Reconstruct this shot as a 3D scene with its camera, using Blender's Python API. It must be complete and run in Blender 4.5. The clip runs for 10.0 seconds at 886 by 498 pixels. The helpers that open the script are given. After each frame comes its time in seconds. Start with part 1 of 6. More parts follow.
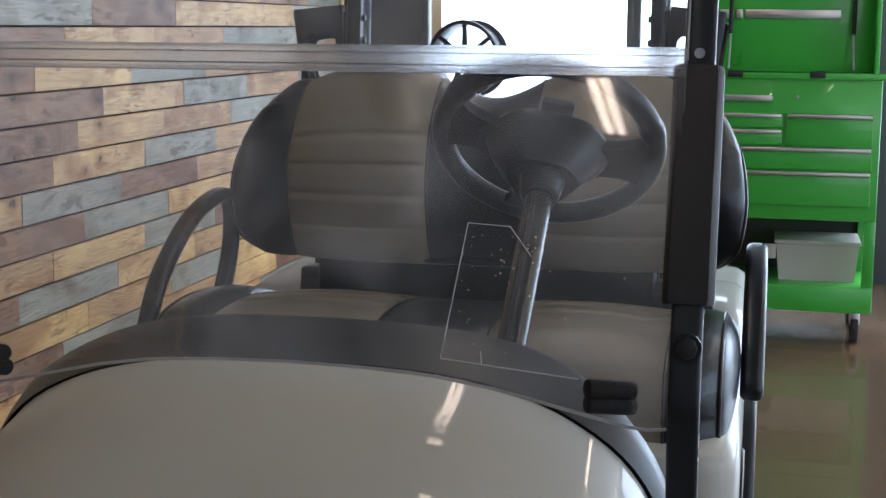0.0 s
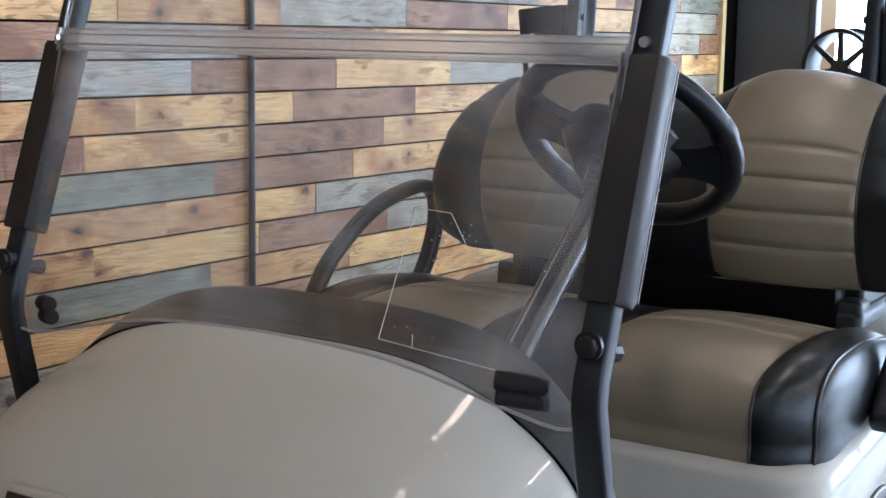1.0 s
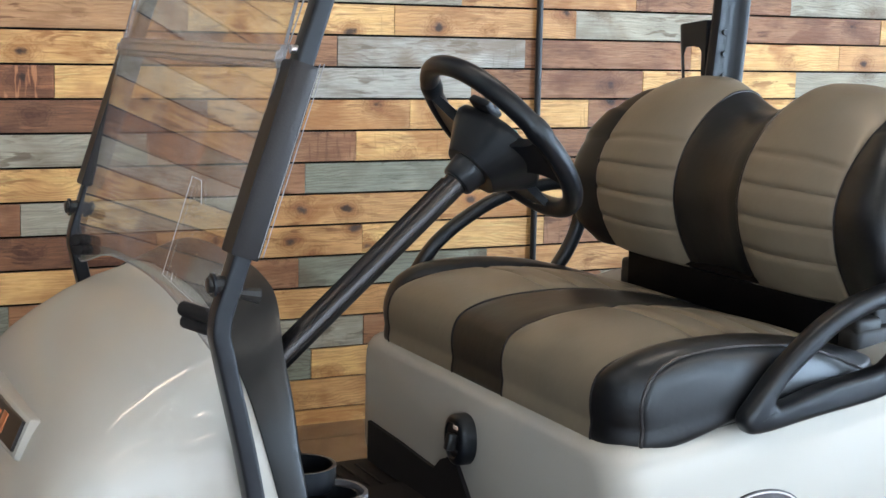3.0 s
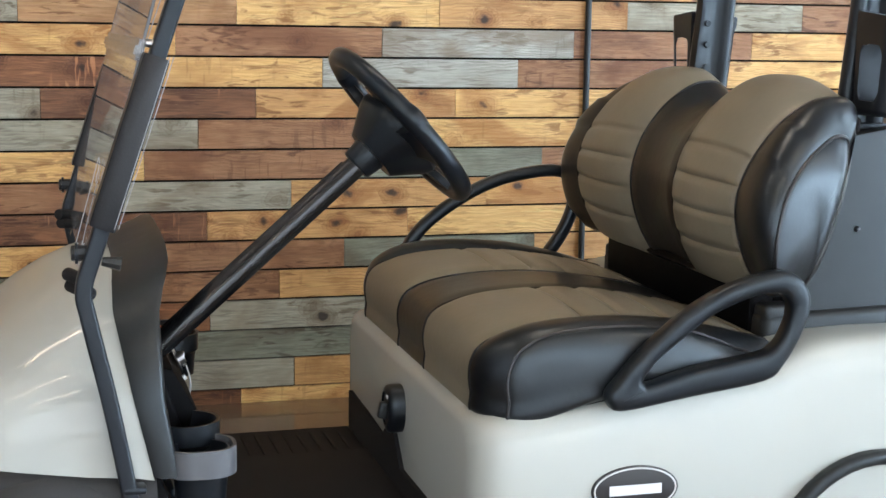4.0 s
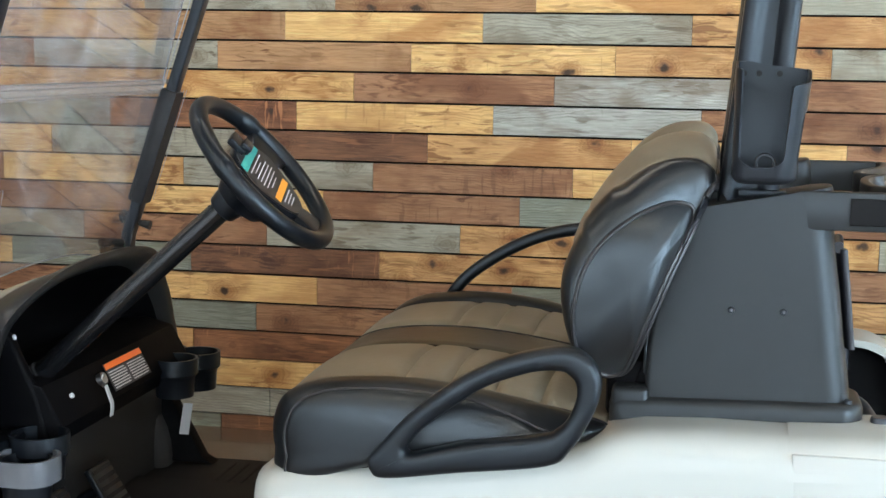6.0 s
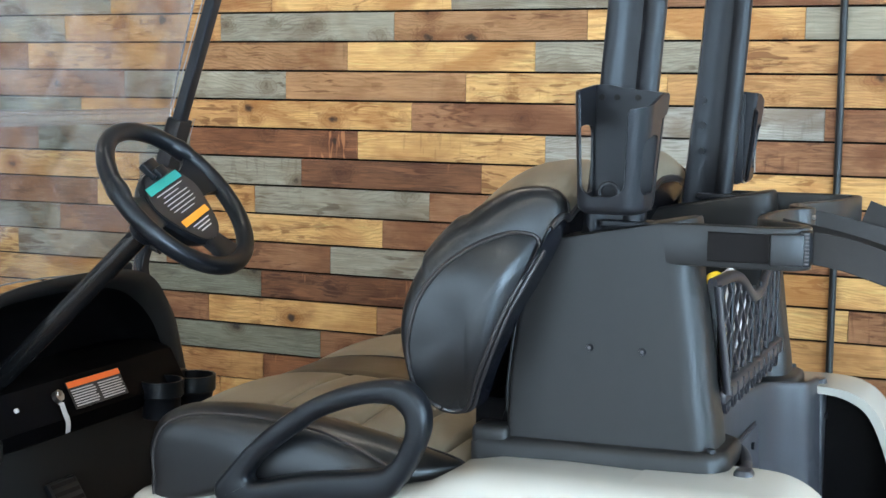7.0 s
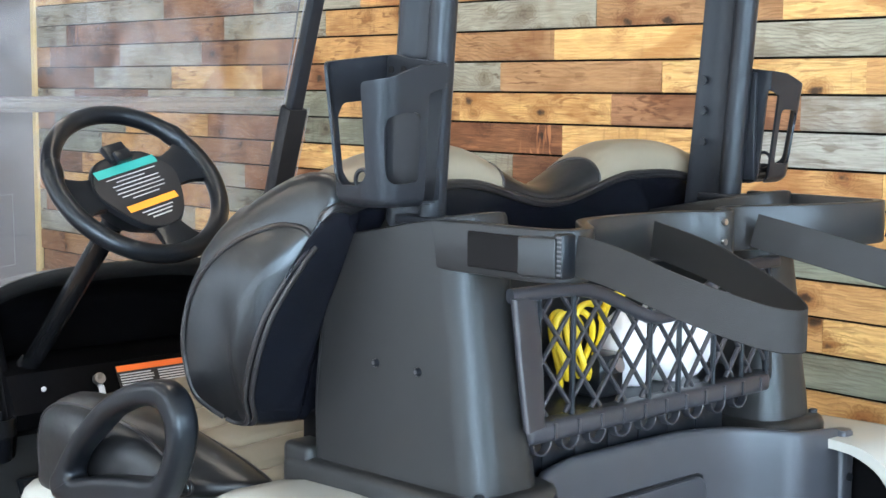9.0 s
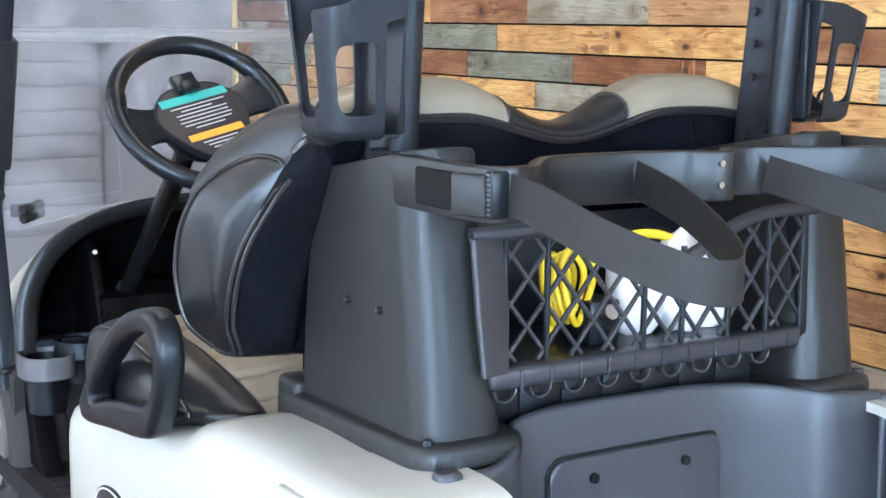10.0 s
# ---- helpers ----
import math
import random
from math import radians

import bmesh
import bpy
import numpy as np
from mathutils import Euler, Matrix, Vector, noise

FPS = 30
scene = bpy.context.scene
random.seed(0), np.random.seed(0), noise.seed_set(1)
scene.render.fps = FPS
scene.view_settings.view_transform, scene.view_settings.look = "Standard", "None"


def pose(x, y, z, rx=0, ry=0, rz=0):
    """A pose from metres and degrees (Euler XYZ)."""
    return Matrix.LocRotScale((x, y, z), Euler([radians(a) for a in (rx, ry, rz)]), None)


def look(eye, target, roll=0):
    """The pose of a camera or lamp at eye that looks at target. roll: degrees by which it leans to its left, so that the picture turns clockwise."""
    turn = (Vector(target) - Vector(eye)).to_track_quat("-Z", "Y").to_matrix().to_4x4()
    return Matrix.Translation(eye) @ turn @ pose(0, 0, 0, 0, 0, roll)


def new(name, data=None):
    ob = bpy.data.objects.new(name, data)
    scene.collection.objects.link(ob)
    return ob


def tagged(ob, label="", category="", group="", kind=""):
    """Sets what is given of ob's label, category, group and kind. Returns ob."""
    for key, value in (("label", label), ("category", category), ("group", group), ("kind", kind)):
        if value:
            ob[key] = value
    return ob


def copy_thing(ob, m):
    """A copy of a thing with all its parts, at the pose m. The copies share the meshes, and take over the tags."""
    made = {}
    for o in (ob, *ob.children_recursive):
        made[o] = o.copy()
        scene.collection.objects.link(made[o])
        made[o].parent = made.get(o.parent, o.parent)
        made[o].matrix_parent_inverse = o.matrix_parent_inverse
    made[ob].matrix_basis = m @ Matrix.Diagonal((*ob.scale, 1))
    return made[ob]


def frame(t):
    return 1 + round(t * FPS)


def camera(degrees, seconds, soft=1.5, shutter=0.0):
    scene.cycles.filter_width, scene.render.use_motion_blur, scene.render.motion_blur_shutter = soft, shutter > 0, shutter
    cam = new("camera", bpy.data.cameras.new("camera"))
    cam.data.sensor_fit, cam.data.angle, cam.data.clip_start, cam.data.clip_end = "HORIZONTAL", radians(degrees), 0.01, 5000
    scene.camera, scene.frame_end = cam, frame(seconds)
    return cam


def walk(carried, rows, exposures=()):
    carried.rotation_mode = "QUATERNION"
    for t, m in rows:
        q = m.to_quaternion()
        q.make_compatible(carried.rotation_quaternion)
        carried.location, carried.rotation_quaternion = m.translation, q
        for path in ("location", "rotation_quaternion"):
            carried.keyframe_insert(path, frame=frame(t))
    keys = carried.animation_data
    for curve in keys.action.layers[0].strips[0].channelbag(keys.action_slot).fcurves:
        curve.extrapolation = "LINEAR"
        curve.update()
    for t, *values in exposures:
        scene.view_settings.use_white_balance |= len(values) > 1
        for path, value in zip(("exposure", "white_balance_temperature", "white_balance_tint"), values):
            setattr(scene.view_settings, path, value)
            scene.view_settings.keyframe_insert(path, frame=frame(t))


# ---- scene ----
cam = camera(34.5, 10.0)
PATH = [
    (0, (-2.336, 0.205, 1.262), (-0.411, 0.646, 0.952), 0.4),
    (0.3, (-2.288, 0.012, 1.267), (-0.411, 0.63, 0.958), 0.3),
    (0.5, (-2.208, -0.144, 1.24), (-0.418, 0.695, 0.942), 0.8),
    (0.6, (-2.186, -0.219, 1.239), (-0.435, 0.7, 0.941), 0.7),
    (0.8, (-2.126, -0.373, 1.236), (-0.436, 0.655, 0.938), 0.65),
    (1, (-2.065, -0.491, 1.235), (-0.417, 0.602, 0.936), 0.9),
    (1.2, (-1.995, -0.64, 1.235), (-0.4, 0.525, 0.932), 0.9),
    (1.5, (-1.895, -0.853, 1.242), (-0.38, 0.418, 0.945), 1.1),
    (2, (-1.71, -1.238, 1.25), (-0.407, 0.251, 0.956), 1.3),
    (2.2, (-1.64, -1.346, 1.251), (-0.412, 0.205, 0.957), 1.14),
    (2.5, (-1.493, -1.541, 1.249), (-0.381, 0.095, 0.955), 1),
    (3, (-1.193, -1.825, 1.253), (-0.324, -0.048, 0.958), 1.2),
    (3.2, (-1.079, -1.923, 1.257), (-0.264, -0.121, 0.959), 1),
    (4.3, (-0.388, -2.321, 1.277), (-0.031, -0.377, 0.972), 1),
    (4.5, (-0.24, -2.344, 1.268), (-0.014, -0.378, 0.973), 1.1),
    (4.7, (-0.112, -2.358, 1.286), (0.022, -0.385, 0.987), 1.13),
    (5, (0.151, -2.38, 1.299), (0.075, -0.402, 1.012), 0.8),
    (5.2, (0.282, -2.402, 1.31), (0.098, -0.432, 1.021), 0.96),
    (5.5, (0.563, -2.406, 1.317), (0.308, -0.445, 1.022), 1),
    (5.7, (0.786, -2.351, 1.311), (0.479, -0.397, 1.019), 0.98),
    (6, (1.049, -2.261, 1.312), (0.662, -0.317, 1.042), 0.9),
    (6.2, (1.227, -2.22, 1.33), (0.786, -0.285, 1.075), 0.7),
    (7.3, (2.0, -1.814, 1.29), (1.112, -0.036, 1.069), 0.7),
    (7.5, (2.126, -1.712, 1.286), (1.199, 0.047, 1.067), 0.7),
    (7.7, (2.231, -1.634, 1.289), (1.255, 0.098, 1.068), 0.77),
    (8, (2.394, -1.484, 1.292), (1.239, 0.133, 1.067), 0.9),
    (8.2, (2.464, -1.385, 1.288), (1.219, 0.165, 1.067), 0.8),
    (8.5, (2.564, -1.233, 1.28), (1.215, 0.227, 1.056), 0.7),
    (8.7, (2.621, -1.13, 1.277), (1.212, 0.271, 1.044), 0.55),
    (9, (2.692, -0.941, 1.259), (1.226, 0.402, 1.036), 0.4),
    (9.2, (2.766, -0.819, 1.253), (1.277, 0.497, 1.026), 0.58),
    (9.5, (2.863, -0.684, 1.255), (1.279, 0.507, 0.99), 0.6),
    (9.7, (2.893, -0.625, 1.254), (1.263, 0.501, 0.975), 0.64),
    (10, (2.902, -0.546, 1.254), (1.217, 0.484, 0.94), 0.6),
]
walk(cam, [(t, look(eye, target, roll)) for t, eye, target, roll in PATH], [(0, -0.97, 6600, 20), (0.5, -0.75, 6550, 21), (1, -0.43, 6400, 22), (2, -0.27, 6250, 21), (2.5, -0.26, 6500, 20), (3, -0.19, 6800, 19), (5, -0.28, 6950, 15), (7.5, -0.22, 6650, 14), (9, 0.16, 6850, 17), (10, 0.22, 6550, 20)])

# ---- world, light, exposure ----
world = bpy.data.worlds.new("world")
scene.world = world
world.use_nodes = True
wn = world.node_tree
sky = wn.nodes.new("ShaderNodeTexSky")
sky.sky_type, sky.sun_disc = "NISHITA", False
sky.sun_elevation, sky.sun_rotation = radians(48), radians(100)
wn.links.new(sky.outputs[0], wn.nodes["Background"].inputs[0])
wn.nodes["Background"].inputs[1].default_value = 0.12


def lamp(name, kind, energy, m, size=1.0, size_y=1.0, color=(1, 1, 1)):
    data = bpy.data.lights.new(name, kind)
    data.energy, data.color = energy, color
    if kind == "AREA":
        data.shape, data.size, data.size_y = "RECTANGLE", size, size_y
    else:
        data.angle = size
    ob = new(name, data)
    ob.matrix_world = m
    return ob


lamp("sun", "SUN", 3.0, look((12, -9, 16), (0, 0, 0)), radians(0.5), color=(1, 0.95, 0.88))
lamp("window_sky_east", "AREA", 190, look((5.35, 0.9, 1.48), (0, 0.7, 1.30)), 2.15, 1.95, (0.60, 0.81, 1.0))
lamp("window_sky_southeast", "AREA", 520, look((5.35, -3.0, 1.30), (0, -2.2, 1.15)), 4.0, 2.36, (0.60, 0.81, 1.0))
lamp("window_sky_south", "AREA", 365, look((0.5, -5.8, 1.30), (0.5, 0, 1.26)), 8.1, 2.36, (0.72, 0.87, 1.0))
lamp("window_sky_west", "AREA", 50, look((-4.35, -3.4, 1.5), (0, -2.2, 1.3)), 3.1, 1.9, (0.78, 0.90, 1.0))


# ---- materials ----
def mat(name, color, rough=0.5, metal=0.0, vary=0.12, scale=8.0, bump=0.0, bscale=120.0, coat=0.0, spec=0.5, stretch=(1, 1, 1), sheen=(1, 1, 1)):
    m = bpy.data.materials.new(name)
    m.use_nodes = True
    nt = m.node_tree
    b = nt.nodes["Principled BSDF"]
    b.inputs["Roughness"].default_value, b.inputs["Metallic"].default_value = rough, metal
    b.inputs["Coat Weight"].default_value = coat
    b.inputs["Coat Roughness"].default_value = 0.012
    b.inputs["Specular IOR Level"].default_value = spec
    b.inputs["Specular Tint"].default_value = (*sheen, 1)
    tc = nt.nodes.new("ShaderNodeTexCoord")
    mp = nt.nodes.new("ShaderNodeMapping")
    mp.inputs["Scale"].default_value = stretch
    nt.links.new(tc.outputs["Object"], mp.inputs[0])
    n = nt.nodes.new("ShaderNodeTexNoise")
    n.inputs["Scale"].default_value, n.inputs["Detail"].default_value = scale, 5
    nt.links.new(mp.outputs[0], n.inputs["Vector"])
    mix = nt.nodes.new("ShaderNodeMix")
    mix.data_type = "RGBA"
    mix.inputs["A"].default_value = (*[c * (1 - vary) for c in color], 1)
    mix.inputs["B"].default_value = (*[min(1, c * (1 + vary)) for c in color], 1)
    nt.links.new(n.outputs[0], mix.inputs["Factor"])
    nt.links.new(mix.outputs["Result"], b.inputs["Base Color"])
    mr = nt.nodes.new("ShaderNodeMapRange")
    mr.inputs["To Min"].default_value, mr.inputs["To Max"].default_value = max(0, rough - 0.25 * vary), min(1, rough + 0.25 * vary)
    nt.links.new(n.outputs[0], mr.inputs["Value"])
    nt.links.new(mr.outputs[0], b.inputs["Roughness"])
    if bump:
        n2 = nt.nodes.new("ShaderNodeTexNoise")
        n2.inputs["Scale"].default_value, n2.inputs["Detail"].default_value = bscale, 3
        nt.links.new(mp.outputs[0], n2.inputs["Vector"])
        bp = nt.nodes.new("ShaderNodeBump")
        bp.inputs["Strength"].default_value, bp.inputs["Distance"].default_value = bump, 0.002
        nt.links.new(n2.outputs[0], bp.inputs["Height"])
        nt.links.new(bp.outputs[0], b.inputs["Normal"])
    return m


def plank_mat(name, light, dark, knots=0.5, cracks=0.0):
    """Rustic board: flowing grain lines, scorched knots and saw marks; each board takes its own stretch of it."""
    light, dark = tuple(1.12 * c for c in light), tuple(1.12 * c for c in dark)
    m = bpy.data.materials.new(name)
    m.use_nodes = True
    nt = m.node_tree
    N, K = nt.nodes.new, nt.links.new
    b = nt.nodes["Principled BSDF"]
    b.inputs["Specular IOR Level"].default_value = 0.35
    tc, info = N("ShaderNodeTexCoord"), N("ShaderNodeObjectInfo")

    def math_(op, a, c=0.0):
        n = N("ShaderNodeMath")
        n.operation = op
        for k, v in enumerate((a, c)):
            if isinstance(v, (int, float)):
                n.inputs[k].default_value = v
            else:
                K(v, n.inputs[k])
        return n.outputs[0]

    off = N("ShaderNodeCombineXYZ")
    K(math_("MULTIPLY", info.outputs["Random"], 61.0), off.inputs[0]), K(math_("MULTIPLY", info.outputs["Random"], 37.0), off.inputs[2])
    add = N("ShaderNodeVectorMath")
    K(tc.outputs["Object"], add.inputs[0]), K(off.outputs[0], add.inputs[1])

    def mapped(stretch):
        mp = N("ShaderNodeMapping")
        mp.inputs["Scale"].default_value = stretch
        K(add.outputs[0], mp.inputs[0])
        return mp.outputs[0]

    def noise_at(scale, detail, stretch, dist=0.0):
        n = N("ShaderNodeTexNoise")
        K(mapped(stretch), n.inputs["Vector"])
        n.inputs["Scale"].default_value, n.inputs["Detail"].default_value, n.inputs["Distortion"].default_value = scale, detail, dist
        return n.outputs[0]

    def ramp(src, lo, hi, t0=0.0, t1=1.0):
        r = N("ShaderNodeMapRange")
        r.inputs["From Min"].default_value, r.inputs["From Max"].default_value = lo, hi
        r.inputs["To Min"].default_value, r.inputs["To Max"].default_value = t0, t1
        K(src, r.inputs["Value"])
        return r.outputs[0]

    def blend(fac, a, c):
        x = N("ShaderNodeMix")
        x.data_type = "RGBA"
        for slot, v in (("A", a), ("B", c)):
            if isinstance(v, tuple):
                x.inputs[slot].default_value = (*v, 1)
            else:
                K(v, x.inputs[slot])
        K(fac, x.inputs["Factor"])
        return x.outputs["Result"]

    # knots: cells, of which a share is empty
    v = N("ShaderNodeTexVoronoi")
    K(mapped((0.72, 0.05, 1.0)), v.inputs["Vector"])
    v.inputs["Scale"].default_value = 7.5
    sep = N("ShaderNodeSeparateColor")
    K(v.outputs["Color"], sep.inputs[0])
    there = ramp(sep.outputs[0], 0.44 - 0.35 * knots, 0.48 - 0.35 * knots)
    dist = math_("ADD", v.outputs["Distance"], ramp(noise_at(30, 3, (1, 0.2, 1)), 0.3, 0.7, -0.05, 0.05))
    core = math_("MULTIPLY", ramp(dist, 0.06, 0.13, 1.0, 0.0), there)
    halo = math_("MULTIPLY", ramp(dist, 0.14, 0.34, 1.0, 0.0), there)
    rings = math_("MULTIPLY", math_("MULTIPLY", ramp(math_("SINE", math_("MULTIPLY", dist, 95.0)), 0.2, 0.9), ramp(dist, 0.20, 0.46, 1.0, 0.0)), there)
    # grain lines that bend round the knots
    w = N("ShaderNodeTexWave")
    w.wave_type, w.bands_direction, w.wave_profile = "BANDS", "Z", "SAW"
    bend = N("ShaderNodeCombineXYZ")
    K(math_("ADD", math_("MULTIPLY", noise_at(1.6, 3, (1.1, 0.1, 2.6)), 0.20), math_("MULTIPLY", halo, 0.03)), bend.inputs[2])
    shifted = N("ShaderNodeVectorMath")
    K(add.outputs[0], shifted.inputs[0]), K(bend.outputs[0], shifted.inputs[1])
    K(shifted.outputs[0], w.inputs["Vector"])
    w.inputs["Scale"].default_value, w.inputs["Distortion"].default_value, w.inputs["Detail"].default_value, w.inputs["Detail Scale"].default_value = 30, 3.0, 3, 1.5
    line = math_("MULTIPLY", ramp(w.outputs[0], 0.5, 1.0), ramp(noise_at(3.0, 2, (0.8, 1, 2.5)), 0.42, 0.58))
    streak = ramp(noise_at(15, 8, (0.22, 1, 7), 0.5), 0.50, 0.64)
    flake = ramp(noise_at(34, 5, (0.18, 1, 3.5), 0.3), 0.60, 0.68)
    grain = ramp(noise_at(9, 6, (1.2, 1, 14), 0.8), 0.35, 0.68)
    fine = ramp(noise_at(60, 4, (0.5, 1, 9), 0.2), 0.45, 0.7)
    blotch = ramp(noise_at(4.0, 4, (1, 1, 1.8), 0.4), 0.50, 0.70)
    pale = ramp(noise_at(3.2, 2, (1, 1, 2.0)), 0.55, 0.72)
    deep = tuple(c * k for c, k in zip(dark, (0.42, 0.36, 0.33)))
    col = blend(math_("MULTIPLY", grain, 0.7), light, dark)
    col = blend(math_("MULTIPLY", pale, 0.6), col, tuple(min(0.85, c * 1.35) for c in light))
    col = blend(math_("MULTIPLY", line, 0.50), col, deep)
    col = blend(math_("MULTIPLY", streak, 0.24), col, deep)
    col = blend(math_("MULTIPLY", flake, 0.16), col, tuple(min(0.85, c * 1.6) for c in light))
    col = blend(math_("MULTIPLY", fine, 0.14), col, deep)
    col = blend(math_("MULTIPLY", blotch, 0.72), col, tuple(c * k for c, k in zip(dark, (0.60, 0.46, 0.38))))
    spots = ramp(noise_at(2.2, 2, (1, 1, 1.6)), 0.44, 0.56)
    dash = math_("MULTIPLY", ramp(noise_at(42, 3, (0.20, 1, 2.4), 0.6), 0.565, 0.63), spots)
    col = blend(math_("MULTIPLY", dash, 0.45), col, deep)
    # scorched flecks, in clusters
    where = ramp(noise_at(3.4, 2, (0.8, 1, 1.3)), 0.48, 0.57)
    char = math_("MULTIPLY", ramp(noise_at(24, 4, (0.42, 1, 1.9), 0.9), 0.535, 0.61), where)
    col = blend(math_("MULTIPLY", char, 0.68), col, tuple(c * k for c, k in zip(dark, (0.34, 0.22, 0.14))))
    glint = math_("MULTIPLY", ramp(noise_at(38, 3, (0.20, 1, 2.8), 0.8), 0.61, 0.65), ramp(noise_at(2.6, 2, (1, 1, 1.6)), 0.46, 0.58))
    col = blend(math_("MULTIPLY", glint, 0.18), col, tuple(min(0.85, c * 1.9) for c in light))
    col = blend(math_("MULTIPLY", halo, 0.62), col, tuple(c * k for c, k in zip(dark, (0.5, 0.32, 0.2))))
    col = blend(math_("MULTIPLY", rings, 0.3), col, tuple(c * k for c, k in zip(dark, (0.32, 0.20, 0.12))))
    stain = ramp(noise_at(2.9, 4, (0.75, 1, 1.25), 0.9), 0.56, 0.64)
    col = blend(math_("MULTIPLY", stain, 0.22 + 0.5 * knots), col, tuple(c * k for c, k in zip(dark, (0.62, 0.44, 0.32))))
    col = blend(math_("MULTIPLY", core, 0.9), col, (0.018, 0.010, 0.006))
    # short upright saw marks in patches
    saw = ramp(noise_at(26, 2, (2.6, 1, 0.35)), 0.60, 0.68)
    patch = ramp(noise_at(2.4, 1, (1, 1, 1)), 0.56 - 0.14 * cracks, 0.62 - 0.14 * cracks)
    col = blend(math_("MULTIPLY", math_("MULTIPLY", saw, patch), 0.30 + 0.4 * cracks), col, deep if cracks < 0.5 else tuple(min(0.8, c * 1.9) for c in light))
    if cracks > 0.5:
        cross = ramp(noise_at(18, 2, (0.35, 1, 3.2)), 0.62, 0.68)
        col = blend(math_("MULTIPLY", cross, 0.35), col, tuple(min(0.8, c * 1.9) for c in light))
    K(col, b.inputs["Base Color"])
    K(ramp(grain, 0, 1, 0.42, 0.58), b.inputs["Roughness"])
    bp = N("ShaderNodeBump")
    bp.inputs["Strength"].default_value, bp.inputs["Distance"].default_value = 0.25, 0.002
    K(math_("SUBTRACT", grain, math_("MULTIPLY", line, 0.6)), bp.inputs["Height"]), K(bp.outputs[0], b.inputs["Normal"])
    return m


PLANKS = {
    "l": plank_mat("board_straw", (0.640, 0.400, 0.156), (0.470, 0.258, 0.085), 0.85),
    "o": plank_mat("board_honey", (0.490, 0.280, 0.108), (0.348, 0.172, 0.059), 0.75),
    "t": plank_mat("board_tan", (0.364, 0.204, 0.095), (0.260, 0.134, 0.052), 0.8),
    "b": plank_mat("board_brown", (0.280, 0.142, 0.068), (0.186, 0.081, 0.034), 0.7, 0.25),
    "d": plank_mat("board_dark", (0.182, 0.080, 0.035), (0.094, 0.037, 0.016), 0.5, 0.55),
    "c": plank_mat("board_scored", (0.244, 0.102, 0.042), (0.135, 0.053, 0.021), 0.3, 0.8),
    "h": plank_mat("board_sawn", (0.625, 0.398, 0.164), (0.480, 0.275, 0.090), 0.35, 0.3),
    "g": plank_mat("board_grey", (0.300, 0.287, 0.220), (0.212, 0.203, 0.153), 0.35),
    "s": plank_mat("board_silver", (0.335, 0.335, 0.292), (0.245, 0.245, 0.210), 0.5),
    "e": plank_mat("board_green", (0.200, 0.212, 0.158), (0.132, 0.142, 0.106), 0.3),
}
SKY_TINT = (0.78, 0.92, 1.0)  # blue of the windows reflected in black parts, put into their gloss tint
WHITE = mat("cream_gelcoat", (0.378, 0.391, 0.355), 0.55, vary=0.03, scale=2, coat=0.6, spec=0.12)
PLASTIC = mat("black_plastic", (0.0150, 0.0152, 0.0150), 0.38, vary=0.12, scale=30, bump=0.02, bscale=420, spec=0.42, sheen=SKY_TINT)
# black plastic of the bag well, its daylight put into a lighter, bluer base
LIT_PLASTIC = mat("daylit_plastic", (0.033, 0.036, 0.042), 0.36, vary=0.14, scale=30, bump=0.02, bscale=420, spec=0.55, sheen=SKY_TINT)
GLOSSY = mat("black_moulding", (0.0048, 0.006, 0.008), 0.30, vary=0.08, scale=12, bump=0.02, bscale=300, spec=0.45, sheen=SKY_TINT)
STRUT = mat("strut_powdercoat", (0.012, 0.0135, 0.0165), 0.32, vary=0.12, scale=25, bump=0.08, bscale=500, spec=0.32, sheen=SKY_TINT)
FOAM = mat("sleeve_vinyl", (0.012, 0.0128, 0.0145), 0.42, vary=0.15, scale=20, bump=0.2, bscale=260, spec=0.32)
VINYL = mat("black_vinyl", (0.0046, 0.0048, 0.0054), 0.32, vary=0.16, scale=14, bump=0.30, bscale=36, spec=0.70, sheen=SKY_TINT)
# near-black copy of the plastic, the shade of recesses put into its colour
INNER = mat("shaded_black", (0.0022, 0.0023, 0.0027), 0.5, vary=0.15, scale=20, spec=0.05)
TAN = mat("tan_vinyl", (0.166, 0.146, 0.106), 0.37, vary=0.09, scale=16, bump=0.22, bscale=48, spec=0.55)
RACK = mat("rack_plastic", (0.0145, 0.0148, 0.0150), 0.34, vary=0.12, scale=9, bump=0.03, bscale=60, spec=0.5, sheen=SKY_TINT)
RUBBER = mat("tyre_rubber", (0.02, 0.02, 0.02), 0.8, bump=0.3, bscale=90)
MATT = mat("black_mat", (0.011, 0.011, 0.012), 0.75, vary=0.2, bump=0.3, bscale=200, spec=0.22)
STEEL = mat("steel", (0.55, 0.55, 0.56), 0.3, 1.0, vary=0.05)
GREEN = mat("green_enamel", (0.025, 0.36, 0.045), 0.28, vary=0.05, coat=0.4)
DARKWIN = mat("window_frame_paint", (0.055, 0.062, 0.075), 0.4, vary=0.06)
GREYWALL = mat("grey_paint", (0.22, 0.22, 0.225), 0.6, vary=0.04, scale=3, bump=0.1, bscale=150)
CEIL = mat("ceiling_paint", (0.28, 0.28, 0.275), 0.8, vary=0.03)
TRIMW = mat("trim_pine", (0.62, 0.47, 0.22), 0.5, vary=0.15, scale=20, stretch=(6, 6, 1))
FLOORW = mat("floor_vinyl", (0.13, 0.078, 0.045), 0.22, vary=0.18, scale=5, stretch=(1, 7, 1), coat=0.3)
ACRYL = bpy.data.materials.new("clear_acrylic")
ACRYL.use_nodes = True
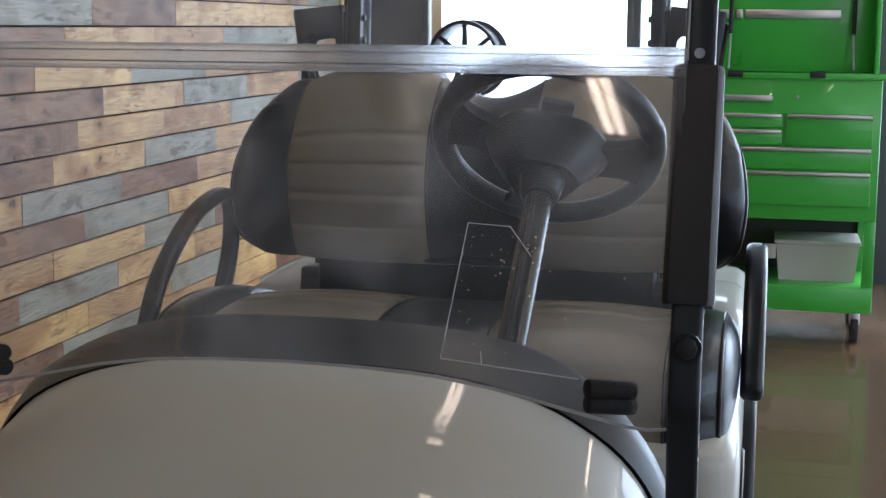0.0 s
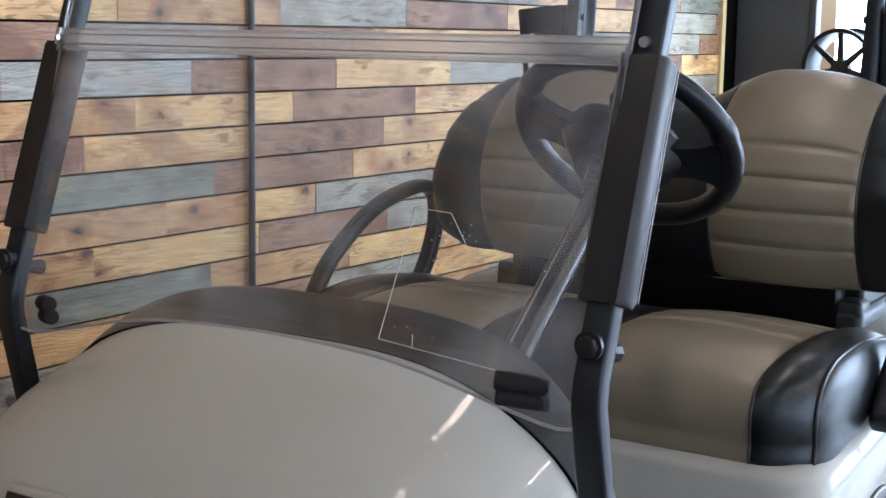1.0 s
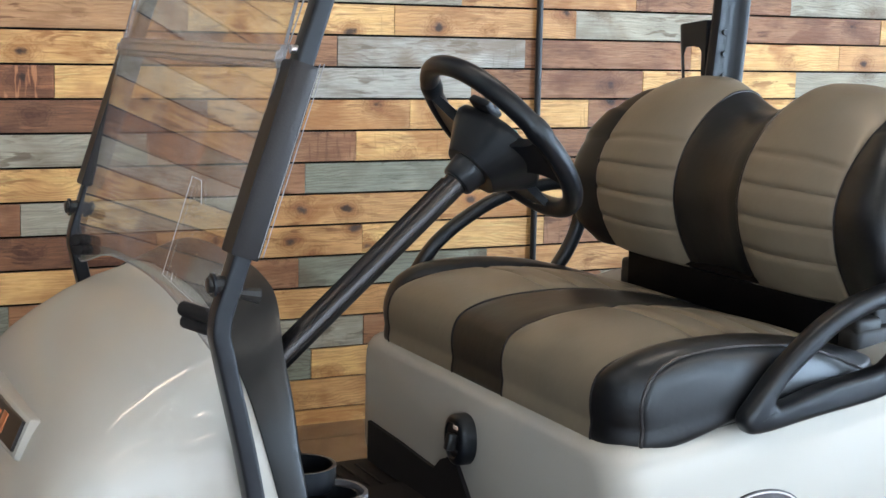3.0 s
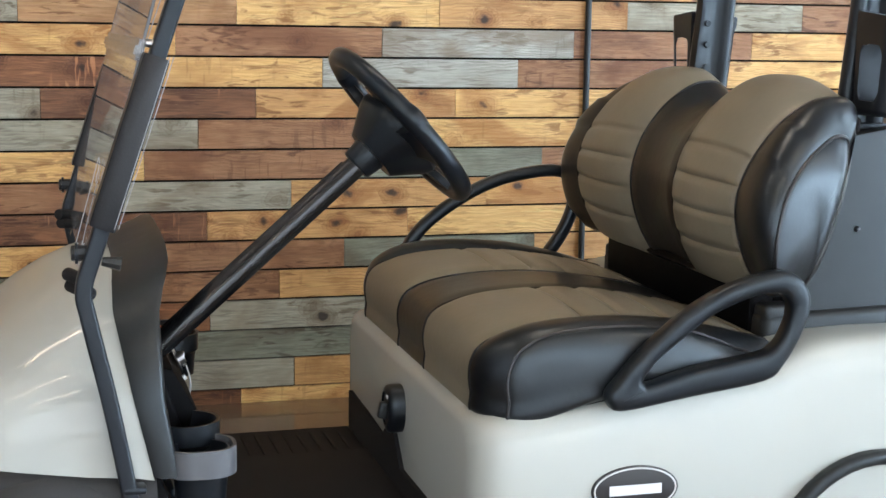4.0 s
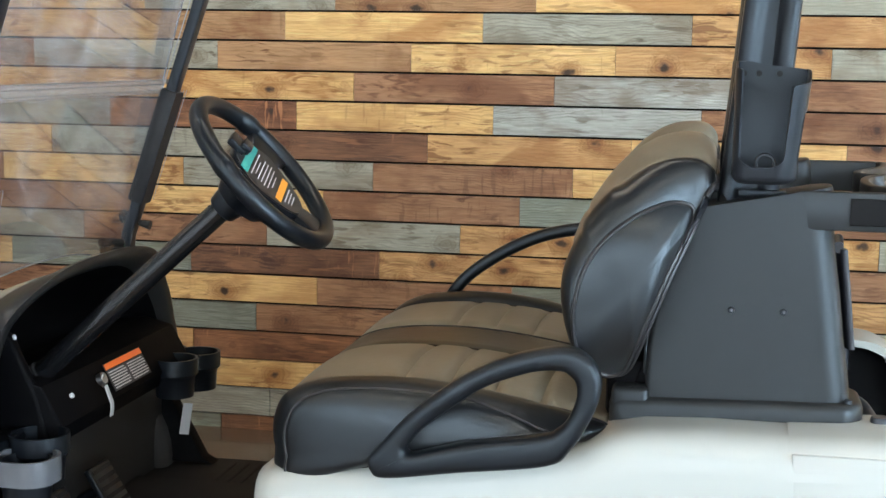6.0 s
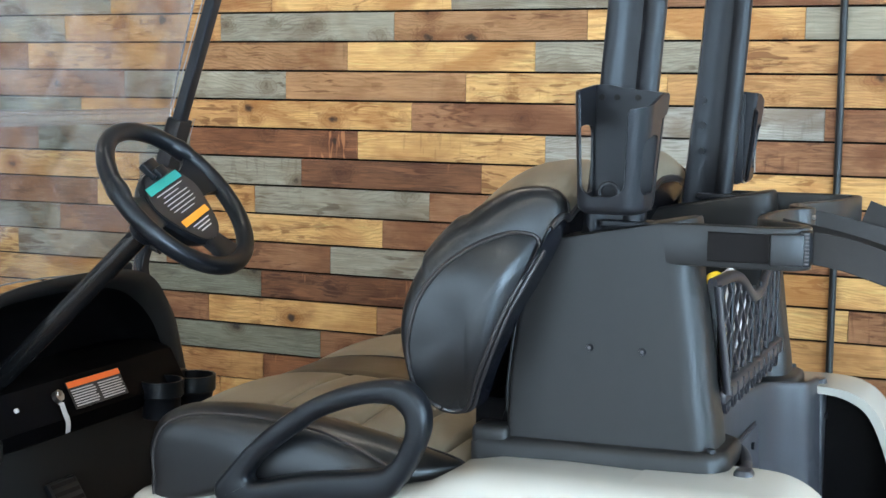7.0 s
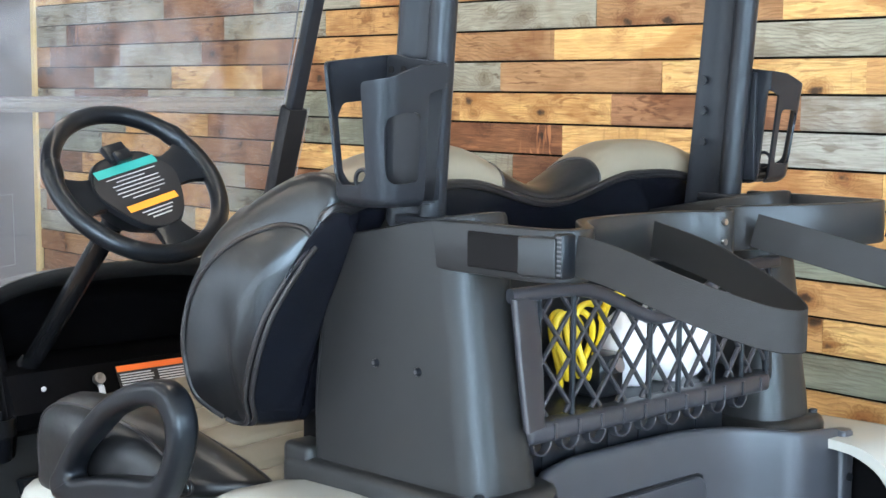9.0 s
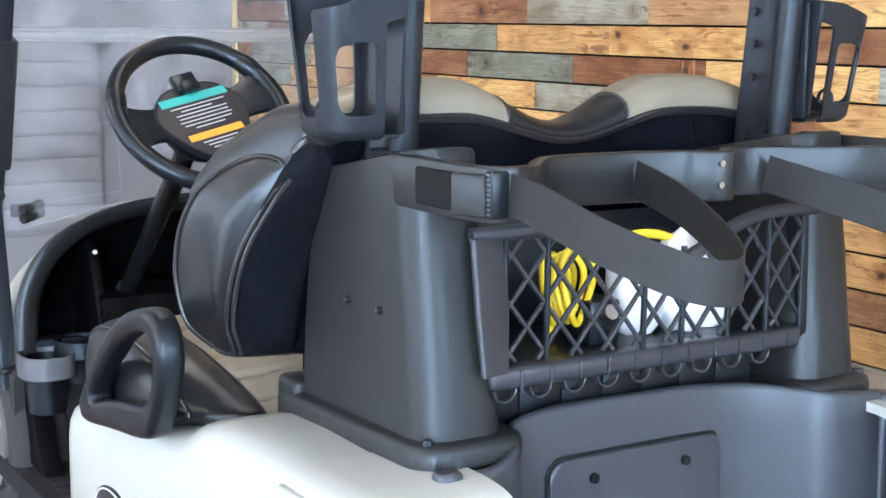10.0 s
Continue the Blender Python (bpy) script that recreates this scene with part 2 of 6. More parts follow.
# clear sheet with a gloss; dust and wiping marks thickened to imitate reflected haze
an, al = ACRYL.node_tree.nodes, ACRYL.node_tree.links
an.remove(an["Principled BSDF"])
clear, gloss, facing, sheet = an.new("ShaderNodeBsdfTransparent"), an.new("ShaderNodeBsdfGlossy"), an.new("ShaderNodeLayerWeight"), an.new("ShaderNodeMixShader")
steep, share = an.new("ShaderNodeMath"), an.new("ShaderNodeMapRange")
clear.inputs[0].default_value = (0.92, 0.925, 0.93, 1)
gloss.inputs["Roughness"].default_value, facing.inputs["Blend"].default_value = 0.03, 0.5
steep.operation = "POWER"
steep.inputs[1].default_value = 3.0
share.inputs["To Min"].default_value, share.inputs["To Max"].default_value = 0.05, 0.75
al.new(facing.outputs["Facing"], steep.inputs[0]), al.new(steep.outputs[0], share.inputs["Value"]), al.new(share.outputs[0], sheet.inputs[0]), al.new(clear.outputs[0], sheet.inputs[1]), al.new(gloss.outputs[0], sheet.inputs[2])
dust_haze, veil, wipe, amount = an.new("ShaderNodeBsdfDiffuse"), an.new("ShaderNodeMixShader"), an.new("ShaderNodeTexNoise"), an.new("ShaderNodeMapRange")
atc = an.new("ShaderNodeTexCoord")
al.new(atc.outputs["Object"], wipe.inputs["Vector"])
dust_haze.inputs[0].default_value = (0.85, 0.88, 0.92, 1)
wipe.inputs["Scale"].default_value, wipe.inputs["Detail"].default_value, wipe.inputs["Distortion"].default_value = 5, 4, 1.2
amount.inputs["From Min"].default_value, amount.inputs["From Max"].default_value = 0.38, 0.75
amount.inputs["To Min"].default_value, amount.inputs["To Max"].default_value = 0.012, 0.11
al.new(wipe.outputs[0], amount.inputs["Value"]), al.new(amount.outputs[0], veil.inputs[0])
al.new(sheet.outputs[0], veil.inputs[1]), al.new(dust_haze.outputs[0], veil.inputs[2])
al.new(veil.outputs[0], an["Material Output"].inputs[0])


# ---- mesh helpers ----
def link(name, bm, material, smooth=True, angle=40):
    me = bpy.data.meshes.new(name)
    bmesh.ops.recalc_face_normals(bm, faces=bm.faces)
    bm.to_mesh(me)
    bm.free()
    me.materials.append(material)
    if smooth:
        me.shade_smooth()
        me.set_sharp_from_angle(angle=radians(angle))
    return new(name, me)


def part(name, bm, material, parent, label="", angle=40):
    ob = link(name, bm, material, True, angle)
    ob.parent = parent
    return tagged(ob, label) if label else ob


def thing(name, x, y, z, label, category, rz=0.0, group="", kind=""):
    ob = new(name)
    ob.matrix_basis = pose(x, y, z, 0, 0, rz)
    return tagged(ob, label, category, group, kind)


def box(x0, x1, y0, y1, z0, z1, r=0.0, seg=2, bm=None):
    own = bmesh.new()
    bmesh.ops.create_cube(own, size=1)
    for v in own.verts:
        v.co = ((x0 + x1) / 2 + v.co.x * (x1 - x0), (y0 + y1) / 2 + v.co.y * (y1 - y0), (z0 + z1) / 2 + v.co.z * (z1 - z0))
    if r:
        bmesh.ops.bevel(own, geom=own.edges[:], offset=r, segments=seg, profile=0.5, affect="EDGES")
    return own if bm is None else join(bm, own)


def join(bm, other):
    me = bpy.data.meshes.new("tmp")
    other.to_mesh(me)
    other.free()
    bm.from_mesh(me)
    bpy.data.meshes.remove(me)
    return bm


def moved(bm, m):
    bmesh.ops.transform(bm, matrix=m, verts=bm.verts[:])
    return bm


def cyl(a, b, r, r2=None, seg=20, bevel=0.0):
    a, b = Vector(a), Vector(b)
    bm = bmesh.new()
    bmesh.ops.create_cone(bm, cap_ends=True, segments=seg, radius1=r, radius2=r if r2 is None else r2, depth=(b - a).length)
    if bevel:
        rim = [e for e in bm.edges if abs(e.verts[0].co.z - e.verts[1].co.z) < 1e-6 and len(e.link_faces) == 2]
        bmesh.ops.bevel(bm, geom=rim, offset=bevel, segments=2, profile=0.5, affect="EDGES")
    q = (b - a).to_track_quat("Z", "Y").to_matrix().to_4x4()
    return moved(bm, Matrix.Translation((a + b) / 2) @ q)


def loft(rings, closed=True, caps=True):
    """Skin through rings of equally many points. closed: each ring is a loop."""
    bm = bmesh.new()
    rows = [[bm.verts.new(p) for p in ring] for ring in rings]
    n = len(rows[0])
    for a, b in zip(rows, rows[1:]):
        for i in range(n if closed else n - 1):
            j = (i + 1) % n
            bm.faces.new((a[i], a[j], b[j], b[i]))
    if closed and caps:
        bm.faces.new(rows[0][::-1])
        bm.faces.new(rows[-1])
    return bm


def curve_pts(pts, n=8, closed=False):
    """Catmull-Rom through the points."""
    p = [Vector(q) for q in pts]
    out = []
    count = len(p) if closed else len(p) - 1
    for i in range(count):
        if closed:
            a, b, c, d = p[i - 1], p[i], p[(i + 1) % len(p)], p[(i + 2) % len(p)]
        else:
            a, b, c, d = p[max(i - 1, 0)], p[i], p[i + 1], p[min(i + 2, len(p) - 1)]
        for k in range(n):
            t = k / n
            out.append(0.5 * (2 * b + (c - a) * t + (2 * a - 5 * b + 4 * c - d) * t * t + (3 * b - a - 3 * c + d) * t ** 3))
    if not closed:
        out.append(p[-1])
    return out


def sweep(pts, shape, up=(0, 1, 0), closed=False, scale=None):
    """Carry a 2D shape (across, along up) down a line of points."""
    up = Vector(up)
    rings = []
    n = len(pts)
    for i, p in enumerate(pts):
        if closed:
            d = pts[(i + 1) % n] - pts[i - 1]
        else:
            d = pts[min(i + 1, n - 1)] - pts[max(i - 1, 0)]
        d.normalize()
        side = d.cross(up)
        side.normalize()
        u = side.cross(d)
        s = scale(i / (n - 1)) if scale else 1.0
        rings.append([p + side * (a * s) + u * (b * s) for a, b in shape])
    if closed:
        rings.append(rings[0])
        bm = loft(rings, True, False)
        bmesh.ops.remove_doubles(bm, verts=bm.verts[:], dist=1e-6)
        return bm
    return loft(rings)


def disc(r, seg=12, squash=1.0):
    return [(r * math.cos(2 * math.pi * i / seg), r * squash * math.sin(2 * math.pi * i / seg)) for i in range(seg)]


def rrect(w, h, r, seg=3):
    out = []
    for cx, cy, a0 in ((w / 2 - r, h / 2 - r, 0), (-w / 2 + r, h / 2 - r, 90), (-w / 2 + r, -h / 2 + r, 180), (w / 2 - r, -h / 2 + r, 270)):
        for k in range(seg + 1):
            a = radians(a0 + 90 * k / seg)
            out.append((cx + r * math.cos(a), cy + r * math.sin(a)))
    return out


def prism(outline, y0, y1, r=0.0, seg=2):
    """An outline in x and z, given depth along y."""
    bm = loft([[(x, y0, z) for x, z in outline], [(x, y1, z) for x, z in outline]])
    bmesh.ops.recalc_face_normals(bm, faces=bm.faces)
    if r:
        rim = [e for e in bm.edges if abs(e.verts[0].co.y - e.verts[1].co.y) < 1e-6]
        bmesh.ops.bevel(bm, geom=rim, offset=r, segments=seg, profile=0.5, affect="EDGES")
    return bm


# ---- the room ----
WEST, EAST, SOUTH, NORTH, TOP = -3.97, 5.0, -5.5, 2.39, 2.62


def slab(name, bm, material, label, category="wall"):
    return tagged(link(name, bm, material, True, 30), label, category, kind="structure")


def glow(name, color, strength):
    m = bpy.data.materials.new(name)
    m.use_nodes = True
    b = m.node_tree.nodes["Principled BSDF"]
    b.inputs["Base Color"].default_value = (*color, 1)
    b.inputs["Emission Color"].default_value = (*color, 1)
    b.inputs["Emission Strength"].default_value = strength
    return m


slab("floor", box(WEST - 0.2, EAST + 0.2, SOUTH - 0.2, NORTH + 0.2, -0.1, 0), FLOORW, "glossy brown wood-look vinyl floor of the showroom", "floor")
slab("ground", box(-60, 60, -60, 60, -0.2, -0.105), mat("pale_concrete", (0.5, 0.5, 0.48), 0.8, bump=0.2, bscale=40), "pale sunlit concrete yard outside the window", "ground")
slab("ceiling", box(WEST - 0.2, EAST + 0.2, SOUTH - 0.2, NORTH + 0.2, TOP, TOP + 0.1), CEIL, "light grey flat showroom ceiling", "ceiling")
wall_north = slab("wall_north", box(WEST - 0.2, EAST + 0.2, NORTH + 0.012, NORTH + 0.16, 0, TOP), mat("wall_backing", (0.004, 0.0035, 0.003), 0.9, spec=0.05), "wall clad in rustic multicoloured wooden boards")
# grey wall ahead of the cart, with a ribbed grey panel on it
slab("wall_west", join(join(box(WEST - 0.2, WEST, -1.8, NORTH, 0, TOP), box(WEST - 0.2, WEST, SOUTH, -5.0, 0, TOP)), join(box(WEST - 0.2, WEST, -5.0, -1.8, 0, 0.5), box(WEST - 0.2, WEST, -5.0, -1.8, 2.5, TOP))), GREYWALL, "plain mid-grey painted wall with a window beside the cart")
cab = thing("wall_cabinet", WEST, 1.42, 0.22, "grey steel cabinet with shallow drawer rows against the wall", "cabinet")
part("carcass", box(0.0, 0.06, -0.62, 0.24, 0.0, 0.95, 0.004), GREYWALL, cab)
for k in range(8):
    d = part("drawer_front", box(0.061, 0.075, -0.60, 0.22, 0.03 + k * 0.115, 0.135 + k * 0.115, 0.004), mat("cabinet_grey", (0.24, 0.24, 0.245), 0.5, vary=0.05) if k == 0 else bpy.data.materials["cabinet_grey"], cab)
part("outlet_box", box(0.075, 0.10, -0.22, -0.15, 0.10, 0.16, 0.004), PLASTIC, cab)
part("foot", box(0.0, 0.05, -0.60, 0.22, -0.22, 0.0), GREYWALL, cab)
# west board trim, east board trim
for x in (WEST + 0.014, 4.80):
    tagged(link("trim", box(x - 0.022, x + 0.022, NORTH - 0.014, NORTH + 0.012, 0, TOP, 0.003), TRIMW), "pale pine strip closing the boarded wall", "trim", kind="structure")
# south wall with wide shop windows
def wall_with_opening(name, along, at, lo, hi, o0, o1, z0, z1, th, label):
    bm = bmesh.new()
    for a0, a1, b0, b1 in ((lo, o0, 0, TOP), (o1, hi, 0, TOP), (o0, o1, 0, z0), (o0, o1, z1, TOP)):
        if a1 - a0 > 0.001 and b1 - b0 > 0.001:
            if along == "x":
                box(a0, a1, at - th, at, b0, b1, bm=bm)
            else:
                box(at, at + th, a0, a1, b0, b1, bm=bm)
    return slab(name, bm, DARKWIN if along == "y" else GREYWALL, label)


wall_with_opening("wall_south", "x", SOUTH, WEST, EAST, -3.6, 4.6, 0.10, 2.5, 0.15, "grey shop wall with a wide window opening")
wall_with_opening("wall_east", "y", EAST, -0.6, NORTH, -0.2, 2.01, 0.45, 2.5, 0.15, "dark blue-grey wall with a wide shop window")
wall_with_opening("wall_southeast", "y", EAST, SOUTH, -0.6, -5.0, -1.0, 0.10, 2.5, 0.15, "dark blue-grey wall with a second shop window")
GLASS = bpy.data.materials.new("window_glass")
GLASS.use_nodes = True
gb = GLASS.node_tree.nodes["Principled BSDF"]
gb.inputs["Transmission Weight"].default_value, gb.inputs["Roughness"].default_value, gb.inputs["IOR"].default_value = 1.0, 0.0, 1.2


def window(name, along, at, lo, hi, z0, z1, count, label):
    w = tagged(new(name), label, "window", kind="structure")
    step = (hi - lo) / count
    for k in range(count):
        a0, a1 = lo + k * step, lo + (k + 1) * step
        for b0, b1, c0, c1 in ((a0, a0 + 0.035, z0, z1), (a1 - 0.035, a1, z0, z1), (a0 + 0.035, a1 - 0.035, z0, z0 + 0.05), (a0 + 0.035, a1 - 0.035, z1 - 0.05, z1)):
            bm = box(b0, b1, at - 0.06, at + 0.02, c0, c1, 0.004) if along == "x" else box(at - 0.02, at + 0.06, b0, b1, c0, c1, 0.004)
            part("window_frame", bm, DARKWIN, w)
        bm = box(a0 + 0.036, a1 - 0.036, at - 0.03, at - 0.024, z0 + 0.051, z1 - 0.051) if along == "x" else box(at + 0.024, at + 0.03, a0 + 0.036, a1 - 0.036, z0 + 0.051, z1 - 0.051)
        part("pane", bm, GLASS, w).visible_shadow = False


window("window_1", "y", EAST + 0.02, -0.198, 2.008, 0.452, 2.498, 2, "wide shop window in a dark frame with daylight behind")
window("window_2", "x", SOUTH - 0.02, -3.598, 4.598, 0.102, 2.498, 5, "wide shop window in a dark frame")
window("window_3", "y", EAST + 0.02, -4.998, -1.002, 0.102, 2.498, 3, "wide shop window in a dark frame with daylight behind")
window("window_4", "y", WEST - 0.12, -4.998, -1.802, 0.502, 2.498, 2, "wide shop window in a dark frame with daylight behind")
# twin-tube ceiling strips
TUBE = glow("lit_tube", (1.0, 0.88, 0.73), 26.0)
HOUSING = mat("strip_housing", (0.75, 0.75, 0.74), 0.4, vary=0.03)


def ceiling_strip():
    f = thing("ceiling_light", 0, 0, TOP, "white twin-tube ceiling strip light, switched on", "ceiling light", group="ceiling strip lights")
    part("housing", box(-0.6, 0.6, -0.075, 0.075, -0.045, 0.0, 0.006), HOUSING, f)
    for y in (-0.024, 0.024):
        part("tube", cyl((-0.585, y, -0.062), (0.585, y, -0.062), 0.014, seg=12), TUBE, f)
        for x in (-0.592, 0.592):
            part("socket", box(x - 0.008, x + 0.008, y - 0.014, y + 0.014, -0.08, -0.045, 0.003), HOUSING, f)
    return f


strip = None
for y, xs in ((0.74, (-3.25, -1.40, 0.45, 2.30)), (-1.15, (-2.0, -0.2, 1.6, 3.4)), (-3.0, (-2.0, -0.2, 1.6, 3.4))):
    for x in xs:
        if strip is None:
            strip = ceiling_strip()
            strip.matrix_basis = pose(x, y, TOP)
        else:
            copy_thing(strip, pose(x, y, TOP))
# conduit on the boards
tagged(link("wall_rod", cyl((1.204, NORTH - 0.0135, 0.0), (1.204, NORTH - 0.0135, TOP), 0.011), PLASTIC), "thin black upright conduit fixed to the boarded wall", "conduit")


# ---- display wheel before the window ----
def spoked_wheel(x, y, hub):
    w = thing("display_wheel", x, y, 0.0, "dark seven-spoked alloy wheel on a black stand by the window", "wheel")
    turned = Matrix.Translation((0, 0, hub)) @ pose(0, 0, 0, 0, 0, -12)
    n = 40
    turns = np.linspace(0, 2 * math.pi, n, endpoint=False)

    def ring(depth, radius):
        return [(depth, radius * math.cos(a), radius * math.sin(a)) for a in turns]

    outer = ((-0.07, 0.168), (-0.075, 0.186), (-0.062, 0.188), (-0.052, 0.176), (0.04, 0.172), (0.056, 0.188), (0.07, 0.188), (0.075, 0.178), (0.05, 0.160), (-0.04, 0.160))
    part("rim", moved(tube_of([ring(d, r) for d, r in outer]), turned), GLOSSY, w, "", 40)
    for k in range(7):
        a = 2 * math.pi * k / 7
        spoke = loft([[(-0.052 + d + 0.012 * (1 - f), c, f * 0.168) for d, c in rrect(0.020, 0.034 - 0.014 * f, 0.006, 2)] for f in (0.2, 0.55, 1.0)])
        part("spoke", moved(spoke, turned @ Matrix.Rotation(a, 4, "X")), GLOSSY, w)
    part("hub", moved(cyl((-0.058, 0, 0), (-0.01, 0, 0), 0.045, seg=24, bevel=0.006), turned), GLOSSY, w)
    part("stand_post", box(-0.02, 0.02, -0.02, 0.02, 0.03, hub - 0.19, 0.003), PLASTIC, w)
    part("stand_cradle", box(-0.09, 0.09, -0.03, 0.03, hub - 0.192, hub - 0.182, 0.003), PLASTIC, w)
    part("stand_foot", box(-0.16, 0.16, -0.16, 0.16, 0.0, 0.03, 0.004), PLASTIC, w)


def tube_of(rings):
    """Rings joined into one closed band."""
    bm = bmesh.new()
    rows = [[bm.verts.new(p) for p in r] for r in rings]
    for a, b in zip(rows, rows[1:] + rows[:1]):
        for k in range(len(a)):
            bm.faces.new((a[k], a[(k + 1) % len(a)], b[(k + 1) % len(a)], b[k]))
    bmesh.ops.recalc_face_normals(bm, faces=bm.faces)
    return bm


spoked_wheel(4.52, 1.655, 1.10)


# ---- outside the window ----
post = thing("rack_post", 6.39, 0.94, -0.02, "perforated grey steel rack upright outside the window", "post")
part("upright", box(-0.02, 0.02, -0.03, 0.03, 0, 2.6, 0.003), STEEL, post)
for k in range(30):
    part("slot", box(-0.0235, -0.0195, -0.012, 0.012, 0.06 + k * 0.085, 0.10 + k * 0.085), PLASTIC, post)


# ---- tool chest ----
def tool_chest():
    c = thing("tool_chest", 3.5, 0.137, 0.0, "bright green wheeled steel tool chest with its lid raised", "tool chest")
    h = 0.352
    part("body", box(0.012, 0.46, -h, h, 0.50, 1.075, 0.006), GREEN, c)
    for y0, y1, z0, z1 in ((-h + 0.03, 0.01, 0.80, 0.925), (0.025, h - 0.03, 0.868, 0.925), (0.025, h - 0.03, 0.80, 0.862), (-h + 0.03, h - 0.03, 0.705, 0.793), (-h + 0.03, h - 0.03, 0.56, 0.698)):
        d = part("drawer", box(-0.004, 0.014, y0, y1, z0, z1, 0.003), GREEN, c)
        part("drawer_pull", box(-0.018, -0.003, y0 + 0.004, y1 - 0.004, z1 - 0.018, z1 - 0.002, 0.004), STEEL, d, "long brushed steel drawer pull")
    part("shelf_tray", box(0.0, 0.46, -h, h, 0.13, 0.235, 0.006), GREEN, c)
    for y in (-h + 0.022, h - 0.022):
        for x in (0.025, 0.44):
            part("corner_post", box(x - 0.02, x + 0.02, y - 0.022, y + 0.022, 0.235, 0.50, 0.003), GREEN, c)
    # back of the open shelf, its shade put into a near-black green
    part("back_panel", box(0.445, 0.458, -h + 0.044, h - 0.044, 0.235, 0.50), mat("chest_shade", (0.02, 0.03, 0.02), 0.7), c)
    part("rail", box(-0.004, 0.012, -h - 0.01, h + 0.01, 1.06, 1.085, 0.003), GREEN, c)
    lid = part("lid", box(0.44, 0.47, -h, h, 1.075, 1.60, 0.006), GREEN, c)
    part("lid_side", box(0.30, 0.44, -h - 0.002, -h + 0.018, 1.075, 1.58, 0.004), GREEN, lid)
    part("lid_side", box(0.30, 0.44, h - 0.018, h + 0.002, 1.075, 1.58, 0.004), GREEN, lid)
    for y in (-h + 0.10, h - 0.10):
        part("gas_strut", cyl((0.30, y, 1.09), (0.41, y, 1.24), 0.005), STEEL, lid, "thin brass gas strut")
        part("strut_barrel", cyl((0.405, y, 1.235), (0.43, y, 1.50), 0.009), PLASTIC, lid)
    for y in (-0.103, 0.215):
        part("latch", box(-0.012, 0.02, y - 0.03, y + 0.03, 1.066, 1.092, 0.004), PLASTIC, c)
    # makers' plates as plain bars
    for y0, y1 in ((0.243, 0.30), (0.205, 0.234), (-0.198, 0.195)):
        part("name_bar", box(0.430, 0.4405, y0, y1, 1.298, 1.336, 0.003), STEEL, lid)
    part("name_bar", box(-0.0035, 0.013, 0.067, 0.283, 0.972, 0.995, 0.002), STEEL, c)
    part("lock", cyl((-0.004, -0.03, 0.99), (0.014, -0.03, 0.99), 0.007, seg=12), STEEL, c)
    for y in (-h + 0.06, h - 0.06):
        for x in (0.07, 0.40):
            k = part("caster", box(x - 0.03, x + 0.03, y - 0.02, y + 0.02, 0.075, 0.13, 0.006), STEEL, c)
            part("caster_wheel", cyl((x, y - 0.016, 0.055), (x, y + 0.016, 0.055), 0.055, bevel=0.006), RUBBER, k)
    return c


tool_chest()
tub = thing("storage_tub", 3.62, 0.0, 0.235, "frosted translucent plastic tub on the chest's lower shelf", "storage tub")
TUBP = mat("frosted_plastic", (0.42, 0.43, 0.40), 0.45, vary=0.06)
part("tub_body", loft([[(x0, -w, z), (0.26, -w, z), (0.26, w, z), (x0, w, z)] for x0, w, z in ((0.01, 0.15, 0.0), (0.0, 0.165, 0.15))]), TUBP, tub)
part("tub_lid", box(-0.01, 0.27, -0.172, 0.172, 0.15, 0.168, 0.006), TUBP, tub)
part("latch", box(-0.018, -0.008, 0.165, 0.21, 0.09, 0.15, 0.004), TUBP, tub)

# ---- golf cart: body ----
CART = thing("golf_cart", -0.018, 0.833, -0.022, "white two-seat golf cart with black and tan vinyl seats", "golf cart", 0.4)


def arch(top, half, base, x, n=40, p=3.0):
    """A ring over the cart from side to side; x is a number or a function of the height."""
    out = []
    for i in range(n + 1):
        a = math.pi * i / n
        c, s = math.cos(a), math.sin(a)
        y = -half * math.copysign(abs(c) ** (2 / p), c)
        z = base + (top - base) * abs(s) ** (2 / p)
        out.append((x(z) if callable(x) else x, y, z))
    return out


def seam(z):
    """Where hood and dash surround meet."""
    return float(np.interp(z, (0.46, 0.60, 0.75, 0.79, 0.83), (-0.409, -0.442, -0.472, -0.468, -0.455)))


def band(z):
    """Depth of the dash surround at a height."""
    return float(np.interp(z, (0.46, 0.60, 0.72, 0.80, 0.85), (0.047, 0.056, 0.077, 0.094, 0.10)))


HOOD = [(0.816, 0.515, 0.454, seam), (0.811, 0.514, 0.460, lambda z: seam(z) * 0.6 + -0.485 * 0.4), (0.792, 0.51, 0.468, -0.535), (0.765, 0.503, 0.475, -0.595), (0.727, 0.494, 0.481, -0.655), (0.69, 0.485, 0.486, -0.70), (0.65, 0.472, 0.491, -0.738), (0.605, 0.455, 0.495, -0.768), (0.555, 0.438, 0.494, -0.792), (0.525, 0.42, 0.486, -0.815), (0.487, 0.39, 0.466, -0.838), (0.455, 0.35, 0.445, -0.852)]
hood = part("hood", loft([arch(*h) for h in HOOD], False), WHITE, CART, "glossy off-white moulded front cowl", 60)
